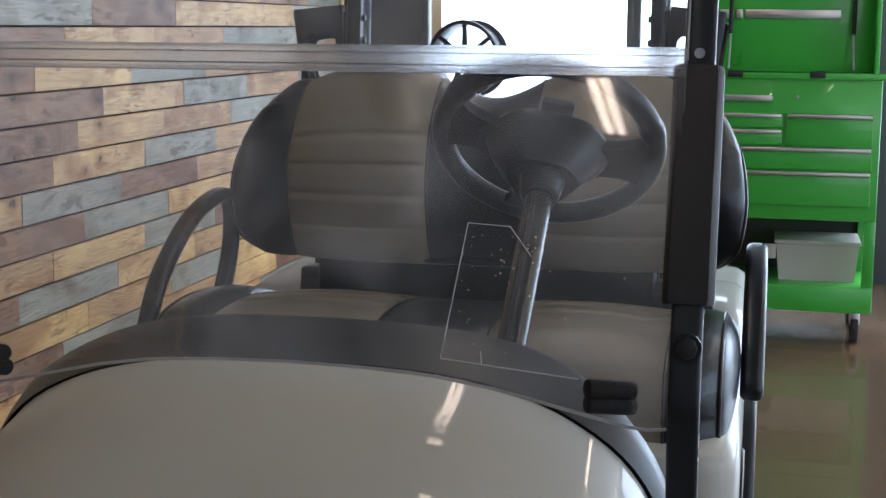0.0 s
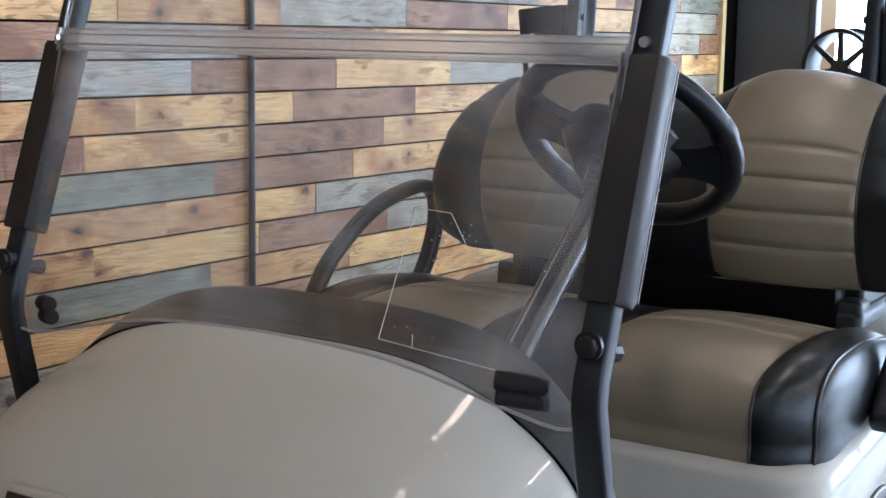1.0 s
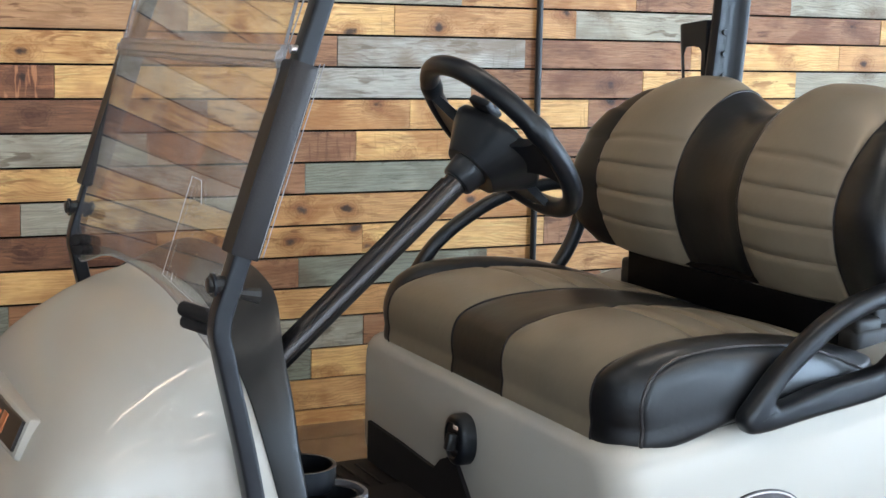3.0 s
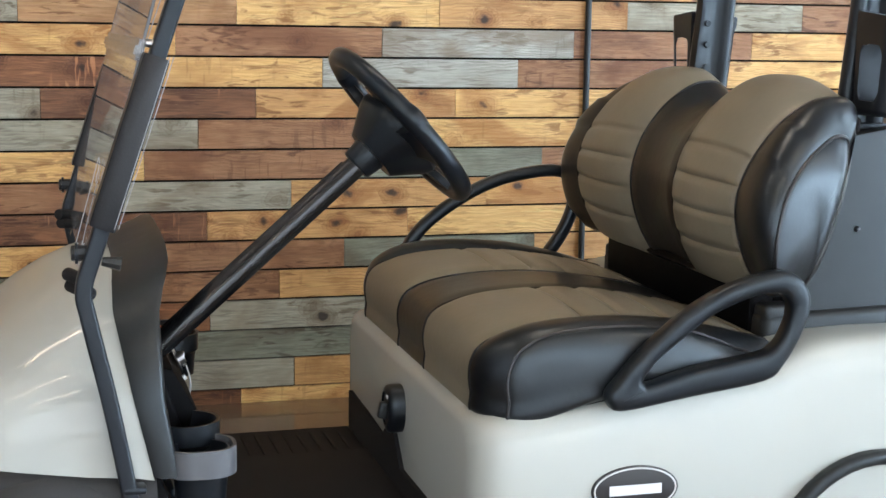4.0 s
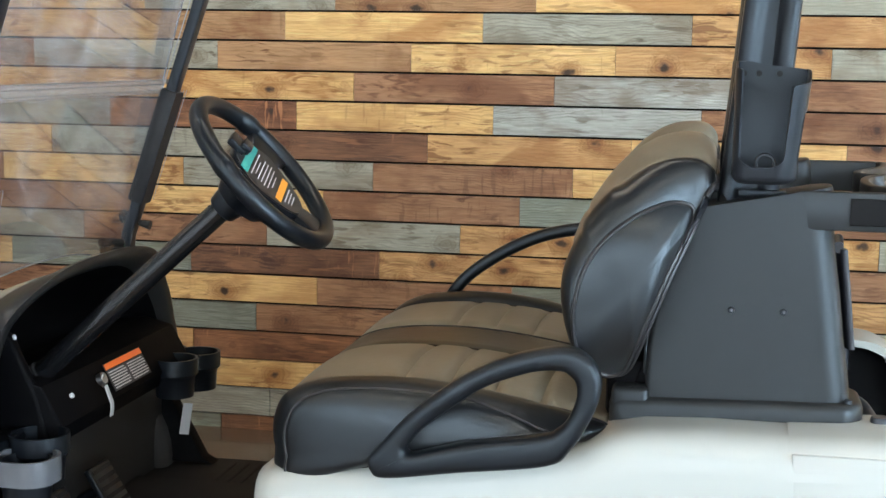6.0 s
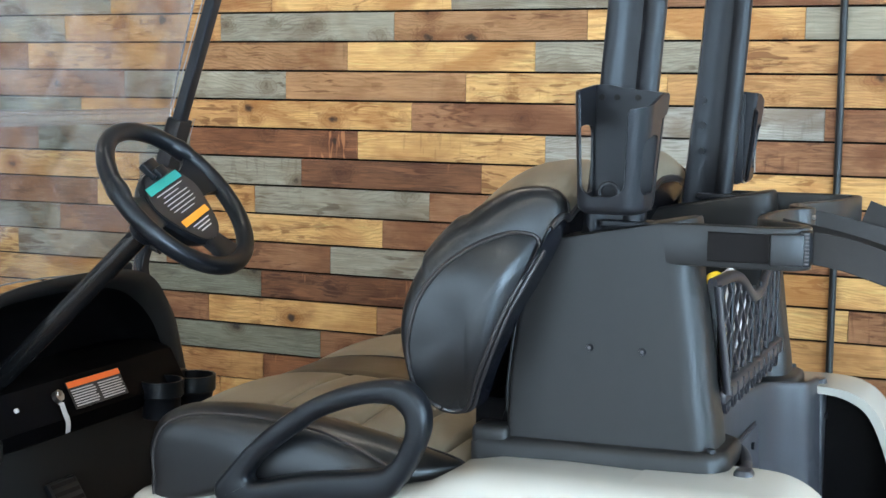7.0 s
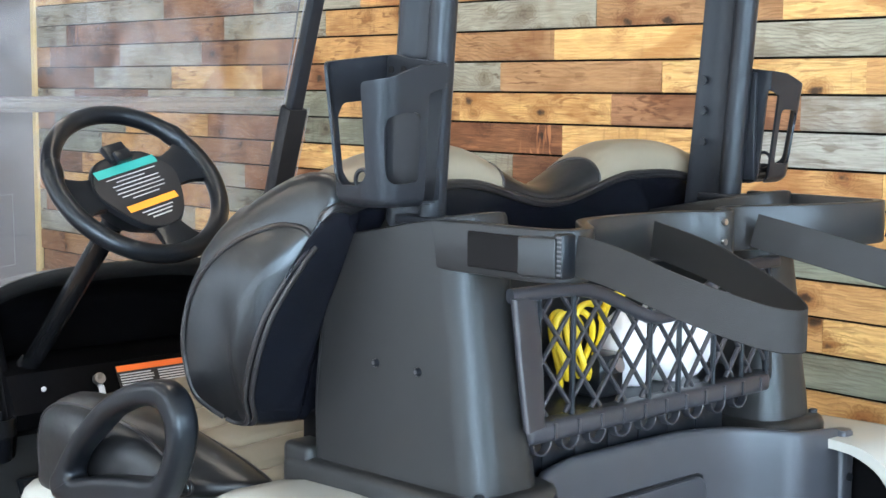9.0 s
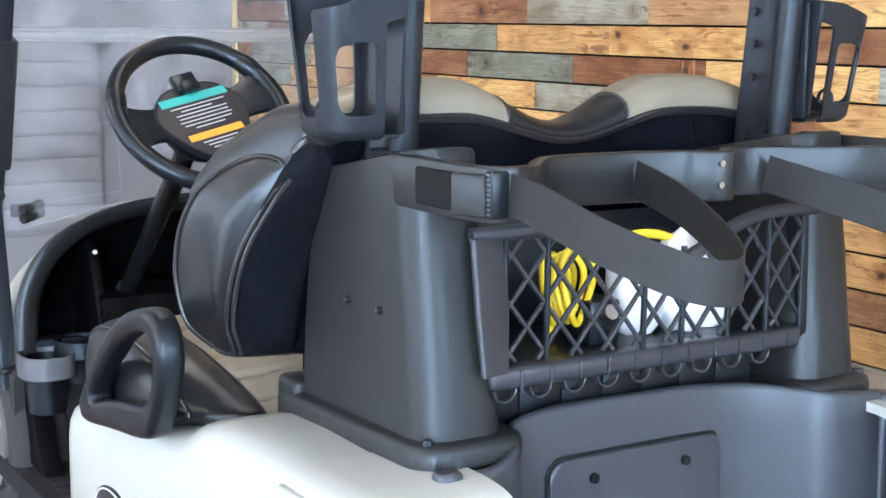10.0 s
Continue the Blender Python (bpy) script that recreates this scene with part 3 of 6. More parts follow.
# nameplate
BADGE = mat("badge_black", (0.012, 0.011, 0.011), 0.35)
COPPER = mat("badge_copper", (0.55, 0.22, 0.10), 0.35, 0.6)
tilt = pose(-0.799, 0, 0.595, 0, 24, 0)
bow = lambda y: 0.2 * y * y
part("plate_pad", moved(loft([[(bow(y) + x, y, z * g) for x, z in ((0.001, -0.034), (0.001, 0.034), (0.004, 0.037), (0.045, 0.044), (0.045, -0.044), (0.004, -0.037))] for y, g in [(-0.256, 0.93)] + [(v, 1.0) for v in np.linspace(-0.252, 0.252, 11)] + [(0.256, 0.93)]]), tilt), WHITE, hood, "", 60)
part("nameplate", moved(loft([[(bow(y) + x, y, z) for x, z in ((-0.005, -0.026), (-0.005, 0.026), (-0.0035, 0.0275), (0.003, 0.0275), (0.003, -0.0275), (-0.0035, -0.0275))] for y in np.linspace(-0.242, 0.242, 11)]), tilt), BADGE, hood, "black nameplate with copper marks")
for y, w, h in ((-0.15, 0.035, 0.04), (-0.105, 0.03, 0.028), (-0.065, 0.03, 0.028), (0.02, 0.03, 0.04), (0.062, 0.02, 0.045), (0.10, 0.03, 0.028), (0.145, 0.03, 0.04)):
    part("mark", moved(box(bow(y) - 0.0065, bow(y) - 0.004, y - w / 2, y + w / 2, -h * 0.45, h * 0.45, 0.001), tilt), COPPER, hood)
FENDER = mat("fender_plastic", (0.019, 0.0195, 0.0195), 0.55, vary=0.12, scale=18, bump=0.15, bscale=320, spec=0.3)
rows = []
for x, w, z1 in ((-0.405, 0.530, 0.456), (-0.43, 0.533, 0.461), (-0.57, 0.528, 0.474), (-0.69, 0.512, 0.487), (-0.76, 0.482, 0.494), (-0.81, 0.447, 0.487), (-0.86, 0.40, 0.468), (-0.92, 0.31, 0.440), (-0.965, 0.20, 0.41)):
    half = [(w - 0.02, 0.20), (w, 0.24), (w, z1 - 0.03), (w - 0.006, z1 - 0.012), (w - 0.020, z1 - 0.002), (w - 0.05, z1)]
    rows.append([(x, -y, z) for y, z in half] + [(x, y, z) for y, z in half[::-1]])
part("front_bumper", loft(rows), FENDER, CART, "matt black moulded front fender and bumper", 50)
# dash surround: outer skin, lip, inner return
TRIM = [arch(0.818, 0.519, 0.462, seam), arch(0.824, 0.524, 0.46, lambda z: seam(z) + 0.18 * band(z)), arch(0.84, 0.527, 0.46, lambda z: seam(z) + 0.5 * band(z)), arch(0.858, 0.527, 0.46, lambda z: seam(z) + 0.85 * band(z)), arch(0.860, 0.522, 0.458, lambda z: seam(z) + 0.97 * band(z)), arch(0.852, 0.51, 0.456, lambda z: seam(z) + band(z)), arch(0.835, 0.488, 0.455, lambda z: seam(z) + 0.95 * band(z)), arch(0.81, 0.472, 0.45, lambda z: seam(z) + 0.5 * band(z)), arch(0.78, 0.46, 0.44, -0.50), arch(0.73, 0.44, 0.42, -0.555), arch(0.60, 0.30, 0.42, -0.56), arch(0.45, 0.05, 0.42, -0.56)]
part("dash_surround", loft(TRIM[:8], False), PLASTIC, CART, "", 60)
# recess, console and kick panels coloured as dark as the shade inside the dash
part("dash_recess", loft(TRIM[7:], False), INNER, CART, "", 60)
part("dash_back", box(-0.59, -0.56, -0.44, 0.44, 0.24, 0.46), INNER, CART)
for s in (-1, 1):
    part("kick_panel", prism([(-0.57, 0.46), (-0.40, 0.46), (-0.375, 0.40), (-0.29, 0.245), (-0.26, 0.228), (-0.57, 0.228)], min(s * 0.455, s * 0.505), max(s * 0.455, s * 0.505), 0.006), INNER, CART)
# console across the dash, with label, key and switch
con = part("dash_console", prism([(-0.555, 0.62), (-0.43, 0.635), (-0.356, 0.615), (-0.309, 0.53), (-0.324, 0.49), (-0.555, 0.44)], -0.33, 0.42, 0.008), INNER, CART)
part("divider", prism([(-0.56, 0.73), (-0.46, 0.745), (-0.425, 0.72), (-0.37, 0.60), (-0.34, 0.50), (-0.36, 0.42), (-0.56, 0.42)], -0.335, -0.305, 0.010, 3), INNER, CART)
lab = Matrix.Translation((-0.330, 0.052, 0.574)) @ pose(0, 0, 0, 0, 61, 0)
LABEL = mat("label_black", (0.015, 0.015, 0.016), 0.4)
ORANGE = mat("label_orange", (0.85, 0.16, 0.03), 0.4, vary=0.03)
INKW = mat("label_white", (0.55, 0.55, 0.55), 0.5, vary=0.03)
label = part("warning_label", moved(box(-0.034, 0.036, -0.105, 0.105, 0.002, 0.0045), lab), LABEL, con, "black warning label with an orange header")
part("header", moved(box(-0.033, -0.018, -0.104, 0.104, 0.0045, 0.0055), lab), ORANGE, con)
for col in (-0.053, 0.053):
    for k in range(7):
        part("text_bar", moved(box(-0.012 + k * 0.0066, -0.009 + k * 0.0066, col - 0.046, col + (0.046 if k % 3 else 0.040), 0.0045, 0.0054), lab), INKW, con)
part("key_switch", moved(cyl((0, 0, -0.004), (0, 0, 0.010), 0.014), Matrix.Translation((-0.322, -0.11, 0.585)) @ pose(0, 0, 0, 0, 61, 0)), STEEL, con)
part("key", box(-0.316, -0.312, -0.118, -0.104, 0.568, 0.60, 0.002), STEEL, con)
part("key_tag", sweep(curve_pts([(-0.309, -0.111, 0.572), (-0.302, -0.108, 0.548), (-0.299, -0.10, 0.525), (-0.302, -0.098, 0.498)], 4), rrect(0.003, 0.016, 0.001, 1), (0, 1, 0)), INKW, con, "pale key tag")
part("indicator_light", moved(cyl((0, 0, 0), (0, 0, 0.007), 0.006, seg=14, bevel=0.001), Matrix.Translation((-0.329, -0.25, 0.578)) @ pose(0, 0, 0, 0, 61, 0)), INKW, con)
part("divider_rivet", moved(cyl((0, 0, 0), (0, 0, 0.004), 0.006, seg=14, bevel=0.001), Matrix.Translation((-0.424, -0.32, 0.718)) @ pose(0, 0, 0, 0, 65, 0)), INKW, con)
part("tag_sticker", moved(box(-0.001, 0.001, -0.013, 0.013, -0.042, 0.042), Matrix.Translation((-0.335, 0.4535, 0.35)) @ pose(0, 0, 0, 0, 24, 90)), INKW, CART, "small white sticker")


def shell(rings, th, skip=None):
    """Lofted wall of a thickness with open ends; faces for which skip(row, column) holds are left out."""
    bm = bmesh.new()
    n = len(rings[0])
    skin = []
    for k in (0, 1):
        rows = []
        for ring in rings:
            cx, cy = sum(p[0] for p in ring) / n, sum(p[1] for p in ring) / n
            row = []
            for x, y, z in ring:
                d = math.hypot(x - cx, y - cy)
                f = 1 - k * th / d
                row.append(bm.verts.new((cx + (x - cx) * f, cy + (y - cy) * f, z)))
            rows.append(row)
        skin.append(rows)
    open_ = lambda r, i: r < 0 or r >= len(rings) - 1 or bool(skip and skip(r, i % n))
    for r in range(len(rings) - 1):
        for i in range(n):
            if open_(r, i):
                continue
            j = (i + 1) % n
            for rows in skin:
                bm.faces.new((rows[r][i], rows[r][j], rows[r + 1][j], rows[r + 1][i]))
            for q, a, b in (((r - 1, i), (r, i), (r, j)), ((r + 1, i), (r + 1, i), (r + 1, j)), ((r, i - 1), (r, i), (r + 1, i)), ((r, i + 1), (r, j), (r + 1, j))):
                if open_(*q):
                    bm.faces.new((skin[0][a[0]][a[1]], skin[0][b[0]][b[1]], skin[1][b[0]][b[1]], skin[1][a[0]][a[1]]))
    bmesh.ops.recalc_face_normals(bm, faces=bm.faces)
    return bm


def dash_cup(x, y, z, r, h, name_material, label=""):
    bm = shell([[(x + rr * math.cos(a), y + rr * math.sin(a), zz) for a in np.linspace(0, 2 * math.pi, 24, endpoint=False)] for rr, zz in ((r * 0.80, z - h), (r * 0.86, z - h * 0.5), (r * 0.92, z - 0.045), (r, z - 0.04), (r, z))], 0.006)
    join(bm, cyl((x, y, z - h), (x, y, z - h + 0.005), r * 0.8))
    return part("cup_holder", bm, name_material, CART, label)


GREYP = mat("grey_plastic", (0.075, 0.08, 0.088), 0.4, vary=0.1, scale=30, bump=0.1, bscale=400)
dash_cup(-0.299, 0.285, 0.556, 0.060, 0.10, GLOSSY, "black cup holder set into the dash")
dash_cup(-0.290, 0.425, 0.545, 0.060, 0.10, GLOSSY, "black cup holder set into the dash")
dash_cup(-0.337, -0.385, 0.531, 0.064, 0.10, GLOSSY, "black cup holder set into the dash")
ring = [(-0.322 + a, -0.475 + d) for a, d in rrect(0.136, 0.124, 0.052, 6)]
part("cup_band", shell([[(x, y, z) for x, y in ring] for z in (0.456, 0.459, 0.505, 0.508)], 0.007), GREYP, CART, "grey plastic cup holder band")
part("cup_well", join(shell([[(-0.320 + k * 0.055 * math.cos(a), -0.475 + k * 0.053 * math.sin(a), z) for a in np.linspace(0, 2 * math.pi, 24, endpoint=False)] for k, z in ((0.80, 0.37), (0.92, 0.44), (1.0, 0.500))], 0.004), cyl((-0.320, -0.475, 0.37), (-0.320, -0.475, 0.375), 0.042)), GLOSSY, CART)
part("cup_bridge", box(-0.44, -0.385, -0.50, -0.34, 0.455, 0.525, 0.008), GLOSSY, CART)
part("cup_bridge", box(-0.42, -0.335, 0.26, 0.47, 0.48, 0.550, 0.008), GLOSSY, CART)
# floor, pedals
part("floor_pan", box(-0.57, 0.25, -0.545, 0.545, 0.17, 0.222, 0.008), MATT, CART, "black ribbed rubber floor mat")
for k in range(11):
    part("mat_rib", box(-0.22 + k * 0.036, -0.206 + k * 0.036, -0.50, 0.50, 0.2205, 0.226, 0.002), MATT, CART)
for y, w in ((-0.27, 0.075), (-0.06, 0.11)):
    pd = part("pedal", moved(box(-0.008, 0.008, -w / 2, w / 2, -0.06, 0.06, 0.006), Matrix.Translation((-0.33, y, 0.315)) @ pose(0, 0, 0, 0, -32, 0)), GLOSSY, CART)
    part("pedal_arm", cyl((-0.34, y, 0.31), (-0.50, y, 0.23), 0.012, seg=10), GLOSSY, CART)
    for k in range(5):
        part("grip", moved(box(0.008, 0.011, -w / 2 + 0.01, w / 2 - 0.01, -0.047 + k * 0.022, -0.037 + k * 0.022), Matrix.Translation((-0.33, y, 0.315)) @ pose(0, 0, 0, 0, -32, 0)), MATT, pd)

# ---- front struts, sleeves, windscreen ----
# three greys that put the light caught along edges into colour
EDGE_DIM = mat("edge_gleam_dim", (0.10, 0.105, 0.11), 0.25, vary=0.03)
EDGE_MID = mat("edge_gleam_mid", (0.28, 0.285, 0.29), 0.2, vary=0.03)
EDGE = mat("edge_gleam", (0.45, 0.46, 0.47), 0.2, vary=0.03)
for s in (-1, 1):
    y = s * 0.53
    line = curve_pts([(-0.448, y, 0.40), (-0.484, y, 0.60), (-0.520, y, 0.765), (-0.527, y, 0.82), (-0.503, y, 0.90), (-0.391, y, 1.235), (-0.155, y, 1.93)], 6)
    st = part("front_strut", sweep(line, rrect(0.030, 0.041, 0.006)), STRUT, CART)
    p0, p1 = Vector((-0.494, y, 0.928)), Vector((-0.394, y, 1.228))
    part("sleeve", sweep([p0, p0.lerp(p1, 0.02), p0.lerp(p1, 0.98), p1], [(-0.022, -0.029), (-0.015, -0.033), (0.015, -0.033), (0.024, -0.025), (0.024, 0.025), (0.015, 0.033), (-0.015, 0.033), (-0.022, 0.029)], scale=lambda t: 0.94 if t in (0, 1) else 1.0), FOAM, st, "black padded strut sleeve")
    # pale strips drawn for the highlights along the sleeve
    for d in (0.0, 0.007):
        part("sleeve_edge", sweep([p0 + Vector((0.020 + d, s * 0.0315, 0.0)), p1 + Vector((0.020 + d, s * 0.0315, 0.0))], rrect(0.0016, 0.0016, 0.0005, 1)), EDGE_MID, st)
    part("channel_edge", sweep([p1 + Vector((-0.020, -s * 0.016, 0.012)), Vector((-0.175, s * 0.514, 1.93))], rrect(0.002, 0.004, 0.0006, 1)), EDGE_MID, st)
    part("strut_foot", box(-0.468, -0.425, y - 0.022, y + 0.022, 0.44, 0.455, 0.006), STRUT, st)
    part("bolt", cyl((-0.548, y - 0.002, 0.884), (-0.51, y - 0.002, 0.884), 0.014, seg=8, bevel=0.003), PLASTIC, st)
    part("bolt_washer", cyl((-0.541, y - 0.002, 0.884), (-0.536, y - 0.002, 0.884), 0.019, seg=16), STRUT, st)
    part("thumb_nut", cyl((-0.495, y, 0.868), (-0.462, y, 0.862), 0.008, 0.013, seg=8), PLASTIC, st)
    part("screw", cyl((-0.412, y, 1.25), (-0.40, y, 1.25), 0.007, seg=10), STEEL, st)


def ws_x(z):
    return -0.527 + max(0.0, z - 0.85) * 0.272


def edge_z(y):
    """Lower edge of the windscreen: along the hood, then swinging down to the clips at the sides."""
    return float(np.interp(abs(y), (0.0, 0.10, 0.20, 0.28, 0.36, 0.42, 0.48, 0.50), (0.832, 0.830, 0.824, 0.812, 0.794, 0.780, 0.768, 0.772)))


def pane(lower, z_hi, half, th=0.005, n=30):
    rings = []
    for i in range(n + 1):
        y = -half + 2 * half * i / n
        lo = lower(y)
        mid = max(lo, 0.85) if z_hi > 0.85 else lo
        rings.append([(ws_x(lo), y, lo), (ws_x(mid), y, mid), (ws_x(z_hi), y, z_hi), (ws_x(z_hi) + th, y, z_hi), (ws_x(mid) + th, y, mid), (ws_x(lo) + th, y, lo)])
    return loft(rings)


WS = part("windscreen_lower", pane(edge_z, 1.225, 0.512), ACRYL, CART, "clear acrylic lower windscreen pane")
WS2 = part("windscreen_upper", pane(lambda y: 1.252, 1.92, 0.512), ACRYL, CART, "clear acrylic folding upper windscreen pane")
HAZE = mat("clear_profile", (0.86, 0.87, 0.88), 0.18, vary=0.03)
HAZE.node_tree.nodes["Principled BSDF"].inputs["Transmission Weight"].default_value = 0.85
for z0, z1, d in ((1.220, 1.230, -0.005), (1.230, 1.246, -0.010), (1.246, 1.257, -0.005)):
    part("hinge_profile", loft([[(ws_x(z0) + d, y, z0), (ws_x(z1) + d, y, z1), (ws_x(z1) + 0.008, y, z1), (ws_x(z0) + 0.008, y, z0)] for y in (-0.515, 0.515)]), HAZE, WS2, "frosted clear plastic hinge strip")
for o in (WS, WS2):
    o.visible_shadow = False
# edges of the pouch on the lower pane, their gleam drawn as pale lines


def on_screen(y, z, d=-0.004):
    return Vector((ws_x(z) + d, y, z))


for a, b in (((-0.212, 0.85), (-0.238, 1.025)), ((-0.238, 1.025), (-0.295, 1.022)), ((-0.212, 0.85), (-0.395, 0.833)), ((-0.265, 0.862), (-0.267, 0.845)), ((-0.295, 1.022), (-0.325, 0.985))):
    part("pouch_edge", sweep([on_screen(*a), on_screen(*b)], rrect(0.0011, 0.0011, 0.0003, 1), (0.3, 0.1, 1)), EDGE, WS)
flecks = bmesh.new()
rf = random.Random(11)
for k in range(40):
    c = on_screen(rf.uniform(-0.225, -0.33) if k < 32 else rf.uniform(-0.24, -0.47), rf.uniform(0.86, 1.015) if k % 3 else rf.uniform(0.955, 1.01), -0.006)
    join(flecks, moved(box(-0.0005, 0.0005, -rf.uniform(0.0004, 0.0014), rf.uniform(0.0004, 0.0014), -0.0006, rf.uniform(0.0004, 0.0016)), Matrix.Translation(c) @ pose(0, 0, 0, rf.uniform(0, 180), 0, 0)))
tagged(part("flecks", flecks, mat("grit", (0.34, 0.27, 0.20), 0.6, vary=0.4, scale=60), WS, "pale grit caught in the clear pouch"), kind="stuff")
# faint highlight of the pane's lower edge, drawn as a grey strip
low = [on_screen(-0.51 + k * 0.0255, edge_z(-0.51 + k * 0.0255), 0.0025) for k in range(41)]
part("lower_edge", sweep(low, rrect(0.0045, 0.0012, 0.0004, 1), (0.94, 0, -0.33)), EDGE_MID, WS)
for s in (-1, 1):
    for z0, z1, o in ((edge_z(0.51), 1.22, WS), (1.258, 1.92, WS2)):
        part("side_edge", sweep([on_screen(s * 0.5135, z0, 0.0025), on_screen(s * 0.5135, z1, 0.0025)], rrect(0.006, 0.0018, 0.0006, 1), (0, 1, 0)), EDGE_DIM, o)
# rubber stops
for s in (-1, 1):
    for dz, dx in ((0.0, 0.0), (0.021, -0.004)):
        a0, a1 = Vector((-0.549 + dx, s * 0.408, 0.806 + dz)), Vector((-0.512 + dx, s * 0.466, 0.797 + dz))
        run = (a1 - a0).normalized()
        across = run.cross(Vector((0, 0, 1))).normalized()
        st = part("rubber_stop", cyl(a0, a1, 0.0125, bevel=0.003, seg=14), MATT, WS)
        for k in range(4):
            p = a1 + across * 0.0062 * math.cos(math.pi / 2 * k + 0.5) + Vector((0, 0, 1)) * 0.0062 * math.sin(math.pi / 2 * k + 0.5)
            part("vent_hole", cyl(p - run * 0.003, p + run * 0.0006, 0.0028, seg=8), RUBBER, st)

# ---- steering ----
A, B = Vector((-0.47, -0.245, 0.56)), Vector((0.045, -0.256, 1.022))
axis = (B - A).normalized()
COLUMN = mat("column_gloss", (0.004, 0.0045, 0.005), 0.20, vary=0.1, scale=20, spec=0.6)
col = part("steering_column", cyl(A, B, 0.0235, seg=32), COLUMN, CART)
part("column_boot", cyl(A, A + axis * 0.10, 0.045, 0.03), MATT, col)
part("column_flat", sweep([A + axis * 0.12 + Vector((0, 0.004, 0.024)), B - axis * 0.06 + Vector((0, 0.004, 0.024))], rrect(0.016, 0.006, 0.002, 1), (0, 1, 0)), COLUMN, col)
part("collar", cyl(B - axis * 0.03, B + axis * 0.03, 0.033, 0.042, bevel=0.004), GLOSSY, col)
C = Vector((0.115, -0.255, 1.085))
q = Vector((0.294, 0, 0.264)).normalized()
side = Vector((0, -1, 0))
upv = q.cross(side)
if upv.z < 0:
    upv = -upv
    side = -side
wm = Matrix((( *side, 0), (*upv, 0), (*q, 0), (0, 0, 0, 1))).transposed()
wm.translation = C
wm = wm @ Matrix.Rotation(radians(16), 4, "Z")
wheel = part("steering_wheel", moved(sweep([Vector((0.184 * math.cos(a), 0.184 * math.sin(a), 0)) for a in np.linspace(0, 2 * math.pi, 72, endpoint=False)], disc(0.0195, 16), (0, 0, 1), True, None), wm), GLOSSY, CART, "black moulded steering wheel")
# hub pad, spokes
pad = [(-0.10, 0.015), (-0.075, 0.055), (-0.04, 0.075), (0.04, 0.075), (0.075, 0.055), (0.10, 0.015), (0.085, -0.03), (0.055, -0.075), (0.02, -0.095), (-0.02, -0.095), (-0.055, -0.075), (-0.085, -0.03)]
pad = [(p.x * 1.12, p.y * 1.15 - 0.008) for p in curve_pts([(a, b, 0) for a, b in pad], 3, True)]
part("hub_pad", moved(loft([[(a * k, b * k, z) for a, b in pad] for k, z in ((0.55, -0.085), (0.92, -0.03), (1.0, -0.012), (0.97, -0.002))]), wm), GLOSSY, wheel)
for turn, half, depth in ((4, 17, 0.020), (176, 17, 0.020), (-90, 15, 0.016)):
    # broad plate from the hub to the rim, flaring where it meets the rim
    rings = []
    for k in range(9):
        t = k / 8
        r = 0.055 + (0.178 - 0.055) * t
        w = (0.050 - 0.012 * math.sin(math.pi * min(1.0, t * 1.25)) + 0.016 * max(0.0, t - 0.75) / 0.25) * half / 17
        d = depth * (1 - 0.35 * t)
        z = -0.016 * (1 - t) ** 1.5 + 0.001
        ring = [(r, w * a, z + (0 if b > 0 else -d) + 0.5 * b * 0.004) for a, b in ((-1.0, 0.2), (-0.9, 1), (-0.4, 1.5), (0.0, 1.6), (0.4, 1.5), (0.9, 1), (1.0, 0.2), (0.92, -1), (0.0, -1), (-0.92, -1))]
        rings.append(ring)
    part("spoke", moved(loft(rings), wm @ Matrix.Rotation(radians(turn), 4, "Z")), GLOSSY, wheel, "", 60)
for a0 in (26, 154):
    arc = [Vector((0.183 * math.cos(radians(a)), 0.183 * math.sin(radians(a)), 0.001)) for a in np.linspace(a0 - 9, a0 + 9, 9)]
    part("thumb_grip", moved(sweep(arc, disc(0.0225, 14), (0, 0, 1), scale=lambda t: 0.80 + 0.2 * math.sin(math.pi * t)), wm), GLOSSY, wheel)
card = part("sticker", moved(loft([[(a * 0.93, b * 0.93 - 0.003, z) for a, b in pad] for z in (-0.0015, 0.0008)]), wm), LABEL, wheel, "black instruction sticker with teal and orange bands")
TEAL = mat("sticker_teal", (0.015, 0.30, 0.26), 0.4, vary=0.03)
AMBER = mat("sticker_orange", (0.80, 0.30, 0.03), 0.4, vary=0.03)
part("teal_band", moved(box(-0.082, 0.082, 0.032, 0.052, 0.0008, 0.0018, 0.0005, 1), wm), TEAL, card)
part("orange_band", moved(box(-0.066, 0.066, -0.062, -0.046, 0.0008, 0.0018), wm), AMBER, card)
for k in range(7):
    w = (0.055, 0.038, 0.052, 0.05, 0.053, 0.048, 0.03)[k]
    part("text_bar", moved(box(-w * 1.2, w * (0.8 if k == 1 else 1.2), 0.0230 - k * 0.0092, 0.0248 - k * 0.0092, 0.0008, 0.0016), wm), INKW, card)
for k in range(3):
    part("text_bar", moved(box(-0.042 + k * 0.008, 0.042 - k * 0.008, -0.0715 - k * 0.0085, -0.069 - k * 0.0085, 0.0008, 0.0016), wm), INKW, card)
part("pencil_clip", moved(join(box(-0.028, 0.028, 0.058, 0.10, -0.004, 0.012, 0.004), box(-0.020, 0.020, 0.05, 0.075, 0.004, 0.022, 0.004)), wm), GLOSSY, wheel)

